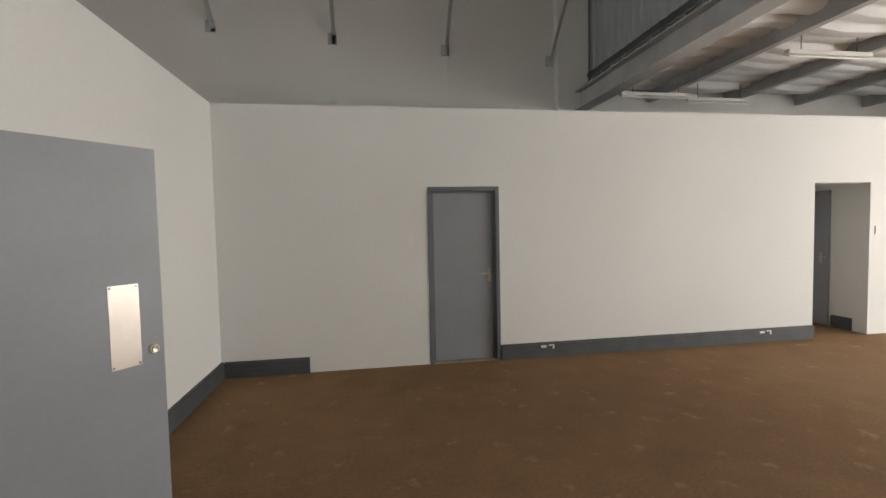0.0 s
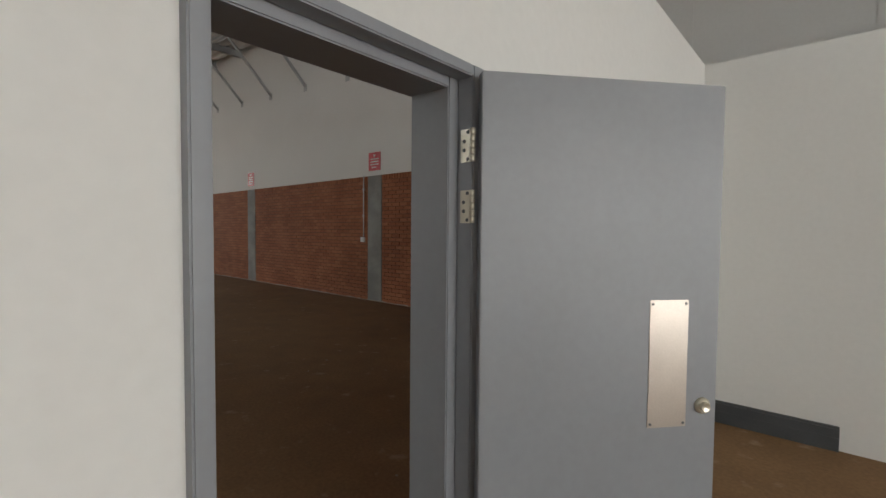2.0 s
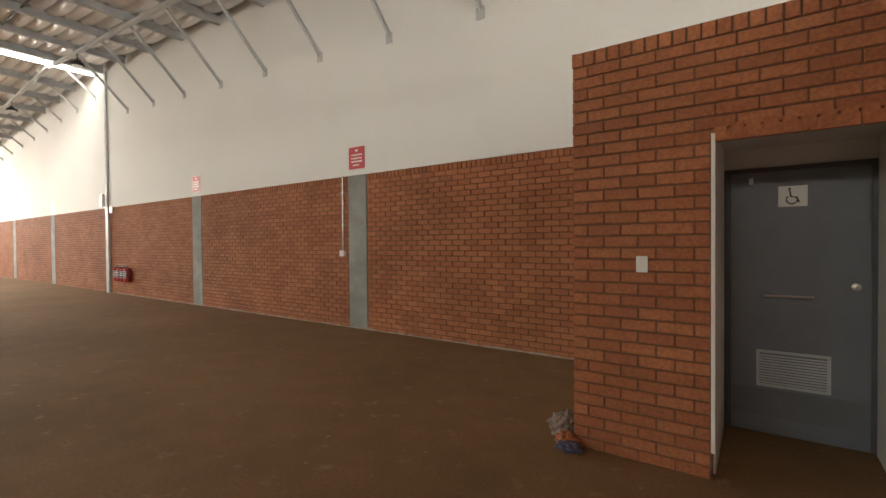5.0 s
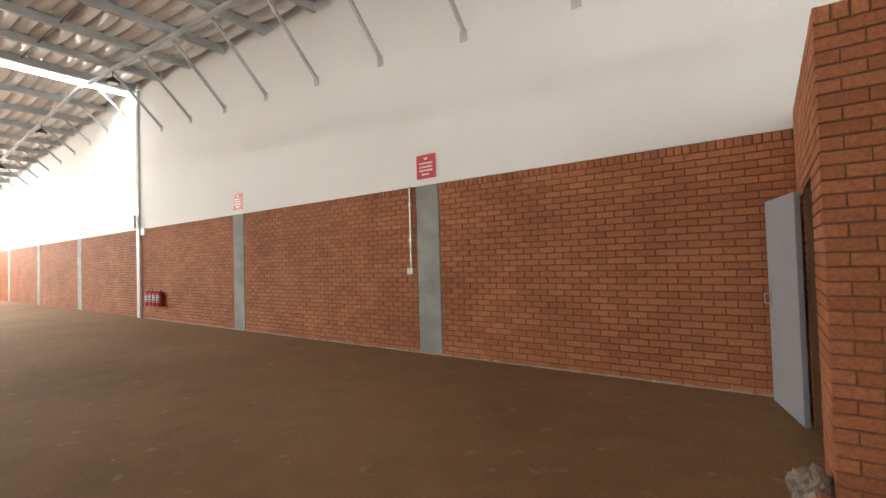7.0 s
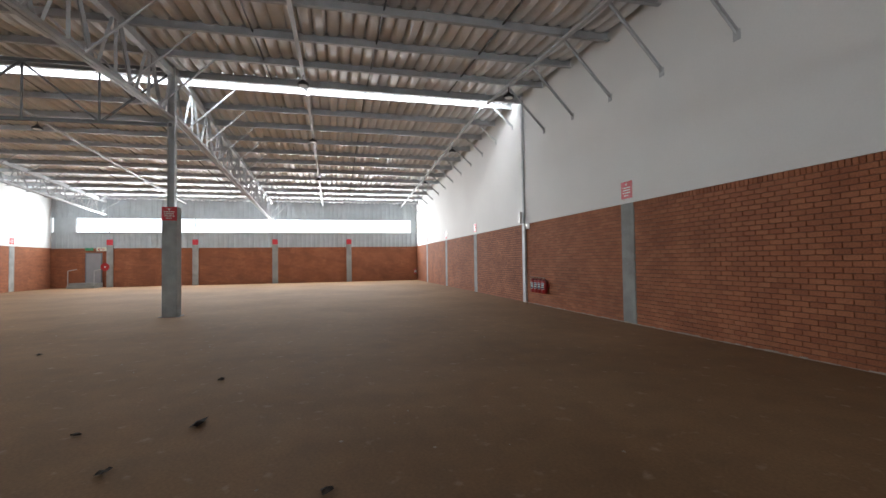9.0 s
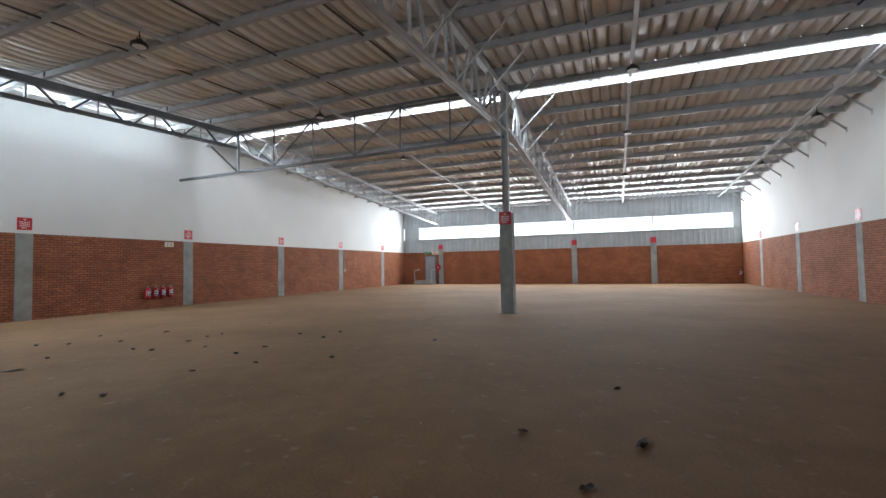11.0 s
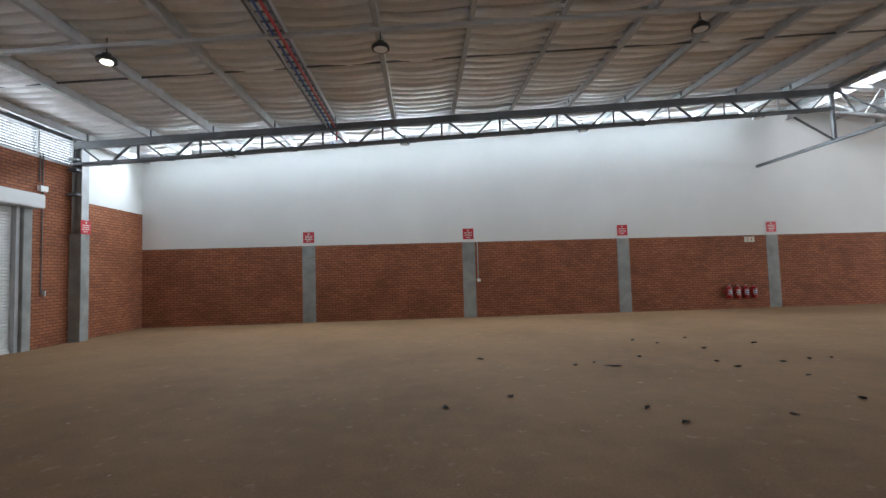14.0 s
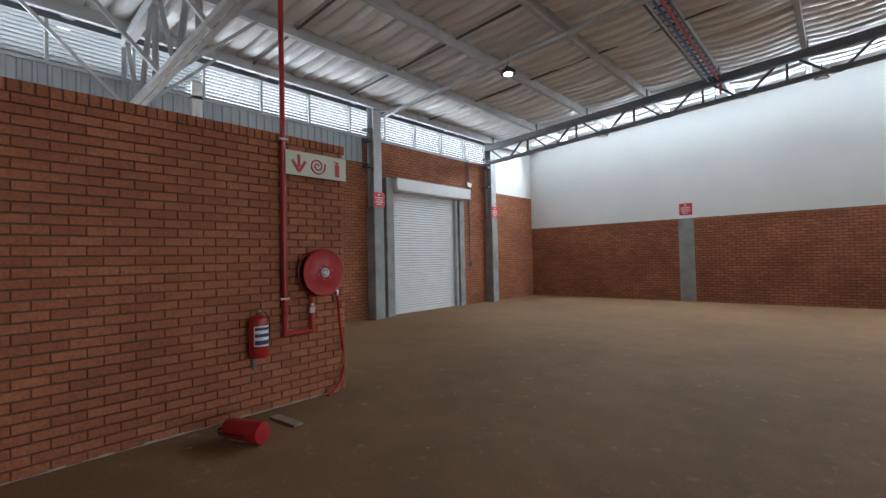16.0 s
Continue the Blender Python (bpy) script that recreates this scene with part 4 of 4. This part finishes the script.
def hose_reel(m, drop=True):
    """Wall-mounted fire hose reel, disc facing -y."""
    e = empty("fire_hose_reel", "red fire hose reel mounted on the brick wall", "fire hose reel", "hose reels", m)
    r = pose(0, 0, 0, 90)
    Shape().lathe([(0.05, 0.04), (0.26, 0.045), (0.275, 0.05), (0.28, 0.065), (0.27, 0.07), (0.255, 0.062), (0.05, 0.062)], 40, r).make("back_disc", M_RED, e, smooth=True)
    Shape().lathe([(0.05, 0.17), (0.05, 0.19), (0.09, 0.195), (0.12, 0.19), (0.25, 0.18), (0.27, 0.185), (0.28, 0.178), (0.278, 0.165), (0.1, 0.165)], 40, r).make("front_disc", M_RED, e, smooth=True)
    coil = Shape()
    for k in range(5):
        coil.tube([(0.235 * math.cos(a * math.pi / 16), -0.08 - 0.018 * k, 0.235 * math.sin(a * math.pi / 16)) for a in range(33)], 0.012, 6, False)
    coil.make("coiled_hose", M_BLACK, e, smooth=True)
    Shape().lathe([(0.05, 0.0), (0.05, 0.2), (0.03, 0.215)], 20, r).make("hub", M_STEEL, e, smooth=True)
    Shape().lathe([(0.055, 0.197), (0.055, 0.201)], 24, r).make("hub_label", M_SIGNW, e)
    Shape().bar((-0.035, -0.203, -0.03), (0.035, -0.203, 0.03), 0.004, 0.025, (0, 1, 0)).make("print", M_NAVY, e)
    sc = Shape()
    for k in range(6):
        a = k * math.pi / 3 + 0.3
        sc.lathe([(0.009, 0.192), (0.007, 0.2)], 8, pose(0.085 * math.cos(a), 0, 0.085 * math.sin(a)) @ r)
    sc.make("bolt", M_CHROME, e)
    return e


reel = hose_reel(pose(HX, -4.09, 1.49, 0, 0, -90))
p = empty("fire_water_pipe", "red fire water riser pipe on the brick wall", "pipe", "", pose(0, 0.13, 0))
xr = HX - 0.05
Shape().tube([(xr, -3.78, 6.2), (xr, -3.78, 0.79)], 0.03, 12).tube([(xr, -3.76, 0.81), (xr, -4.14, 0.81)], 0.026, 12).tube([(xr, -4.12, 0.79), (xr, -4.12, 1.2)], 0.026, 12).make("riser", M_RED, p, smooth=True)
Shape().box(xr - 0.03, -4.15, 1.02, xr + 0.03, -4.08, 1.09).lathe([(0.03, 0), (0.03, 0.03)], 12, pose(xr, -4.12, 1.1)).make("valve", M_CHROME, p)
cl = Shape()
for z in (1.21, 3.02):
    cl.box(xr - 0.03, -3.83, z - 0.012, HX, -3.72, z + 0.012)
cl.make("clamp", M_CHROME, p)
hose = [(HX - 0.1, -4.44, 1.26), (HX - 0.09, -4.47, 1.1), (HX - 0.07, -4.5, 0.85), (HX - 0.06, -4.55, 0.55), (HX - 0.06, -4.56, 0.3), (HX - 0.07, -4.5, 0.14), (HX - 0.1, -4.36, 0.04), (HX - 0.13, -4.27, 0.022)]
h = empty("fire_hose", "red rubber hose hanging from the reel to the floor", "hose", "", pose(0, 0.13, 0))
Shape().tube(hose, 0.017, 10).make("tube", M_RED, h, smooth=True)
Shape().lathe([(0.02, 0), (0.025, 0.02), (0.022, 0.07)], 12, pose(HX - 0.1, -4.44, 1.2)).make("nozzle_clip", M_CHROME, h)
chain = empty("retaining_chain", "thin steel retaining chain on the brick wall", "chain")
for k in range(12):
    u = k / 11
    y, z = -3.4 - 0.5 * u, 1.2 + 0.05 * u - 0.05 * math.sin(math.pi * u)
    Shape().tube([(HX - 0.02, y, z), (HX - 0.02, y - 0.02, z + 0.003)], 0.004, 5).make("link", M_CHROME, chain)


def fire_sign(m, w=0.82, h=0.28):
    e = empty("fire_location_sign", "pale sign with red arrow, hose reel and extinguisher", "sign", "pictogram signs", m)
    Shape().box(-w / 2, -0.008, -h / 2, w / 2, 0, h / 2).make("panel", M_CREAM, e)
    s = Shape()
    y = -0.011
    ax = -w * 0.3
    s.bar((ax, y, h * 0.36), (ax, y, -h * 0.15), 0.035, 0.004, (0, 1, 0))
    s.bar((ax - 0.085, y, 0.03), (ax, y, -h * 0.34), 0.035, 0.004, (0, 1, 0)).bar((ax + 0.085, y, 0.03), (ax, y, -h * 0.34), 0.035, 0.004, (0, 1, 0))
    pts = [((0.012 + 0.0145 * a / 2) * math.cos(a) * 1.02, y, (0.012 + 0.0145 * a / 2) * math.sin(a)) for a in [k * 0.3 for k in range(44)]]
    s.tube(pts, 0.0085, 6)
    ex = w * 0.34
    s.box(ex - 0.03, y, -h * 0.36, ex + 0.03, y + 0.003, h * 0.18).box(ex - 0.012, y, h * 0.18, ex + 0.012, y + 0.003, h * 0.28)
    s.bar((ex - 0.05, y, h * 0.3), (ex + 0.03, y, h * 0.27), 0.01, 0.004, (0, 1, 0))
    s.make("pictogram", M_SIGNRED, e)
    return e


fsg = fire_sign(pose(HX - 0.09, -4.07, 2.765, 0, 0, -90))
fs2 = empty("exit_sign", "small pale pictogram sign above the extinguishers", "sign", "", pose(-18.6, S + 0.001, 2.65, 0, 0, 180))
Shape().box(-0.2, -0.006, -0.1, 0.2, 0, 0.1).make("panel", M_CREAM, fs2)
Shape().bar((-0.08, -0.009, 0.06), (-0.08, -0.009, -0.06), 0.025, 0.004, (0, 1, 0)).box(0.06, -0.01, -0.06, 0.1, -0.007, 0.05).make("pictogram", M_SIGNRED, fs2)
fs3 = empty("exit_sign", "small white box sign beside the wall column", "sign", "", pose(-19.1, N - 0.001, 2.72))
Shape().box(-0.13, -0.05, -0.1, 0.13, 0, 0.1).make("panel", M_SIGNW, fs3)

# far corner: door, reel and sign by the west wall
fd = empty("far_exit_door", "grey steel exit door in the far brick wall", "door", "", pose(W + 0.001, -15.3, 0.35, 0, 0, 90))
Shape().box(-0.45, -0.05, 0, 0.45, 0, 2.05).make("leaf", M_DOOR, fd, bevel=0.004)
Shape().box(-0.52, -0.06, 0, -0.45, 0, 2.12).box(0.45, -0.06, 0, 0.52, 0, 2.12).box(-0.52, -0.06, 2.05, 0.52, 0, 2.12).make("frame", M_FRAME, fd)
tagged(Shape().box(W, -16.4, 0, W + 1.2, -14.75, 0.18).box(W, -16.4, 0.18, W + 0.9, -14.75, 0.35).make("concrete_step", M_CONC, bevel=0.01), "two grey concrete steps below the exit door", "steps")
rl = Shape()
for y in (-16.35, -14.8):
    rl.tube([(W + 1.1, y, 0.18), (W + 1.1, y, 1.2), (W + 0.05, y, 1.3)], 0.025, 8)
tagged(rl.make("step_rail", M_GALV), "galvanised hand rails beside the steps", "rail")
copy_thing(reel, pose(W, -14.55, 1.45, 0, 0, 90))
copy_thing(fsg, pose(W + 0.01, -14.75, 2.72, 0, 0, 90))
es = empty("exit_sign", "small green exit sign above the far door", "sign", "", pose(W + 0.01, -15.6, 2.72, 0, 0, 90))
Shape().box(-0.25, -0.006, -0.1, 0.25, 0, 0.1).make("panel", paint("sign_green", (0.04, 0.3, 0.14), 0.5), es)

# ---- conduits beside the shutter ----
sc = empty("shutter_control", "thin conduits and control box beside the shutter", "conduit")
Shape().tube([(E - 0.03, -13.58, 1.4), (E - 0.03, -13.58, 5.2)], 0.015, 8).tube([(E - 0.03, -13.48, 4.4), (E - 0.03, -13.48, 5.2)], 0.015, 8).make("pipe", M_STEEL_D, sc)
Shape().box(E - 0.08, -13.65, 1.35, E, -13.68, 1.5).make("control_box", M_PLASTIC, sc, bevel=0.006)
Shape().box(E - 0.1, -13.68, 4.15, E, -13.43, 4.3).make("junction_box", M_PLASTIC, sc, bevel=0.006)

# roof over the showroom: purlins, beam and tube lamps
for x in (5.7, 7.2, 8.7, 10.2):
    tagged(Shape().channel((x, 3.3, 3.86), (x, N, 3.86), 0.09, 0.2).make("purlin", M_STEEL), "grey painted steel channel purlin under the roof", "purlin", "showroom purlins")
structure(Shape().box(E + 0.0, 4.0, 3.55, E + 0.24, N, 3.57).box(E, 4.0, 3.85, E + 0.24, N, 3.87).box(E + 0.11, 4.0, 3.57, E + 0.13, N, 3.85)
          .box(E + 0.0, -4.6, 4.6, 12, -4.58, 4.8).make("showroom_beam", M_STEEL), "grey steel I-beam at the edge of the showroom roof", "beam")
structure(ribbed(E + 0.3, 4.0, N, 4.1, 6.0, -1).make("eaves_cladding", M_CLAD), "grey ribbed cladding above the beam", "cladding")
structure(Shape().box(3.95, N - 0.14, PT, 4.5, N, 7.2).make("corner_pier", M_WHITE), "white plastered pier in the corner of the wall", "pier")
for x, y in ((5.3, 7.2), (6.6, 7.4), (6.4, 5.4)):
    tl = empty("tube_lamp", "white fluorescent batten lamp under the roof", "lamp", "batten lamps", pose(x, y, 3.62))
    Shape().box(-0.6, -0.04, 0, 0.6, 0.04, 0.05).make("body", M_PLASTIC, tl, bevel=0.006)
    Shape().tube([(-0.58, 0, -0.02), (0.58, 0, -0.02)], 0.014, 8).make("tube", M_SIGNW, tl)
    Shape().tube([(-0.4, 0, 0.05), (-0.4, 0, 0.35)], 0.006, 5).tube([(0.4, 0, 0.05), (0.4, 0, 0.35)], 0.006, 5).make("hanger", M_STEEL_D, tl)
wj = Shape()
for x in (0.28, 2.13, -1.5):
    wj.box(x - 0.03, N - 0.012, PT - 0.2, x + 0.03, N - 0.001, 4.7)
structure(wj.make("wall_trim", M_WHITE), "white vertical joint strips on the high wall", "trim")


# ---- litter ----
rng = random.Random(5)


def debris(x, y, l, w):
    s = Shape()
    n = 9
    a0 = rng.random() * 6
    rim = [(l * 0.5 * math.cos(k * 2 * math.pi / n) * rng.uniform(0.6, 1.1), w * 0.5 * math.sin(k * 2 * math.pi / n) * rng.uniform(0.6, 1.1), rng.uniform(0.004, 0.03)) for k in range(n)]
    vs = rim + [(0, 0, rng.uniform(0.02, 0.04)), (0, 0, 0.001)]
    s.add(vs, [(k, (k + 1) % n, n) for k in range(n)] + [((k + 1) % n, k, n + 1) for k in range(n)])
    ob = s.make("dry_leaf", M_LEAF)
    ob.matrix_world = pose(x, y, 0.001, 0, 0, math.degrees(a0))
    return tagged(ob, "small curled dark brown leaf litter on the floor", "leaf", "floor litter")


spots = [(-6.12, -6.85), (-6.95, -9.83), (-7, -7.22), (-8.9, -9.15), (-9.1, -8.8), (-8.5, -9.0), (-10.7, -11.4), (-11.0, -10.9), (-11.95, -11.45), (-11.55, -10.1),
         (-11, -8.4), (-10.97, -8.85), (-12, -8.67), (-12.6, -8.8), (-11.6, -7.7), (-11.2, -6.5), (-11.9, -6.5), (-9.95, -6.06), (-10.7, -5.56), (-8.66, -5.97),
         (-14, -6.2), (-11.4, -4.6), (-13.5, -6.95), (-13.2, -6.1), (-12.9, -10.5), (-13, -8.8), (-15, -9.2), (-9.1, 0.04), (-8.2, -0.34), (-7.5, 1.24), (-9.1, -0.94), (-13.5, -3.6), (-10.8, -0.14), (-8.5, -6.5), (-9.9, -9.5)]
for i, (x, y) in enumerate(spots):
    big = i in (4, 6, 27)
    debris(x, y, 0.34 if big else rng.uniform(0.09, 0.17), 0.1 if big else rng.uniform(0.06, 0.11))
specks = Shape()
for k in range(150):
    x, y, r = rng.uniform(-16, 3), rng.uniform(-13, 5), rng.uniform(0.008, 0.022)
    if -1.2 < x < 5 and y > -5:
        x = rng.uniform(-14, -4)
    vs = [(x + r * math.cos(a) * rng.uniform(0.6, 1.3), y + r * math.sin(a) * rng.uniform(0.6, 1.3), 0.0015) for a in (0, 1.2, 2.5, 3.7, 5)] + [(x, y, 0.008)]
    specks.add(vs, [(i, (i + 1) % 5, 5) for i in range(5)])
tagged(specks.make("floor_crumbs", M_CARD), "scattered pale crumbs and grit on the floor", "grit", kind="stuff")

# crumpled bag beside the block
bag = empty("plastic_bag", "crumpled plastic bag with orange and blue print", "bag", "", pose(-2.98, 5.6, 0))


def crumple(cx, cy, cz, rx, ry, rz, seed, mat, nm):
    s = Shape()

    def at(u, v):
        a, b = 2 * math.pi * u, math.pi * (v - 0.5)
        d = Vector((math.cos(a) * math.cos(b), math.sin(a) * math.cos(b), math.sin(b)))
        k = 1 + 0.35 * noise.noise(d * 2.6 + Vector((seed, 0, 0))) + 0.13 * noise.noise(d * 7 + Vector((0, seed, 0)))
        return (cx + d.x * rx * k, cy + d.y * ry * k, max(0.003, cz + d.z * rz * k))

    s.grid(at, 26, 14)
    s.make(nm, mat, bag)


crumple(-0.06, 0.05, 0.1, 0.11, 0.12, 0.1, 1.3, M_BAGW, "crumpled_body")
crumple(0.0, -0.08, 0.05, 0.09, 0.08, 0.055, 4.1, M_BAGO, "orange_flap")
crumple(0.06, -0.17, 0.035, 0.1, 0.07, 0.035, 7.7, M_BAGB, "blue_flap")
bo = tagged(Shape().box(-0.22, -0.05, 0.0, 0.22, 0.05, 0.02).make("board_offcut", M_CARD, bevel=0.003), "worn board offcut lying on the floor", "board")
bo.matrix_world = pose(-1.34, -3.41, 0.001, 0, 0, 4)

# pale mortar smear at the foot of the walls
sm = Shape()
for k in range(150):
    x = BX - 0.02 - k * 0.11
    sm.box(x - 0.11, N - rng.uniform(0.004, 0.02), 0.0, x, N, rng.uniform(0.006, 0.03))
for k in range(48):
    y = 0.9 - k * 0.11
    sm.box(HX - rng.uniform(0.003, 0.015), y - 0.11, 0.0, HX, y, rng.uniform(0.004, 0.02))
tagged(sm.make("mortar_smear", paint("pale_mortar", (0.45, 0.4, 0.34), 0.9, vary=0.3, scale=9)), "pale mortar droppings along the foot of the wall", "mortar", kind="stuff")

# ---- bricks ----
COURSE, LEN, JT = 0.0848, 0.232, 0.0125


def brick_mesh(nm, l, h, d):
    """A face brick with chamfered front arrises: x along the wall, front at y = 0, body behind."""
    c = 0.004
    vs = [(-l / 2, 0.03, -h / 2), (l / 2, 0.03, -h / 2), (l / 2, 0.03, h / 2), (-l / 2, 0.03, h / 2),
          (-l / 2, c, -h / 2), (l / 2, c, -h / 2), (l / 2, c, h / 2), (-l / 2, c, h / 2),
          (-l / 2 + c, 0, -h / 2 + c), (l / 2 - c, 0, -h / 2 + c), (l / 2 - c, 0, h / 2 - c), (-l / 2 + c, 0, h / 2 - c)]
    fs = [(8, 9, 10, 11)] + [(a + b, a + (b + 1) % 4, a + 4 + (b + 1) % 4, a + 4 + b) for a in (0, 4) for b in range(4)]
    return vs, fs


MESHES = {}


def brick_object(parent, m, l, h):
    key = (round(l, 3), round(h, 3))
    if key not in MESHES:
        me = bpy.data.meshes.new("brick")
        vs, fs = brick_mesh("brick", l, h, 0.03)
        me.from_pydata(vs, [], fs)
        me.materials.append(M_BRICK)
        MESHES[key] = me
    ob = new("brick", MESHES[key])
    ob.parent = parent
    ob.matrix_world = m


def lay(parent, frame_m, length, height, picked, holes=(), soldier=True, limit=300):
    """Stretcher bond over length by height; frame_m maps (along, out of the wall, up). picked(a, z): pieces on their own."""
    rows = []
    h = COURSE - JT
    top = height - (0.11 if soldier else 0)
    n = int(round(top / COURSE))
    step = top / n
    for r in range(n):
        z = (r + 0.5) * step
        a = -LEN / 2 if r % 2 else 0.0
        while a < length:
            p, q = max(a, 0), min(a + LEN, length)
            spans = [(p, q)]
            for h0, h1, z0, z1 in holes:
                if z0 - 0.02 < z < z1 + 0.02:
                    spans = [(u, v) for s0, s1 in spans for u, v in ((s0, min(s1, h0)), (max(s0, h1), s1)) if v > u]
            for u, v in spans:
                if v - u > 0.03:
                    rows.append(((u + v) / 2, z, v - u - 0.008, h))
            a += LEN
    if soldier:
        a = 0
        while a < length - 0.04:
            rows.append((a + 0.0425, top + 0.055, 0.085 - JT, 0.1))
            a += 0.085
    s = Shape()
    count = 0
    for a, z, l, hh in rows:
        m = frame_m @ pose(a, rng.uniform(-0.0015, 0.002), z, rng.uniform(-0.5, 0.5), rng.uniform(-0.25, 0.25), rng.uniform(-0.3, 0.3))
        if picked(a, z) and count < limit:
            brick_object(parent, m, l, hh)
            count += 1
        else:
            vs, fs = brick_mesh("", l, hh, 0.03)
            s.add([m @ Vector(v) for v in vs], fs)
    if s.v:
        ob = s.make("brickwork", M_BRICK, parent)
        tagged(ob, kind="stuff")


def by_name(n):
    return bpy.data.objects[n]


# the dado runs from the block westwards; along = -x seen from the room, so the frame is turned to keep fronts outward
holes = [(abs(-7.76 - 5.83 * k - XB) - 0.24, abs(-7.76 - 5.83 * k - XB) + 0.24, 0, DADO) for k in range(2)]
lay(by_name("wall_north_dado"), pose(XB, N, 0), BX - XB, DADO, lambda a, z: XB + a > -6.6, holes)
core = by_name("block_core")
lay(core, pose(BX, BY, 0), PX - BX, BT, lambda a, z: True, [(0.905, 1.9, 0, 2.2)])
for k in range(11):
    m = pose(-1.975 + k * 0.088, BY - 0.001, 2.255)
    brick_object(core, m, 0.076, 0.1)
lay(core, pose(BX, N, 0, 0, 0, -90), N - BY, BT, lambda a, z: False, [(0.9, 1.8, 0, 2.1)])
lay(by_name("partition_hose"), pose(HX, 0.9, 0, 0, 0, -90), 5.4, HT, lambda a, z: a > 3.6, [], True)
lay(by_name("partition_core"), pose(PX, 5.55, 0, 0, 0, -90), 4.65, PT, lambda a, z: False, [(5.55 - D1, 5.55 - D0, 0, 2.09)])
bpy.context.view_layer.update()
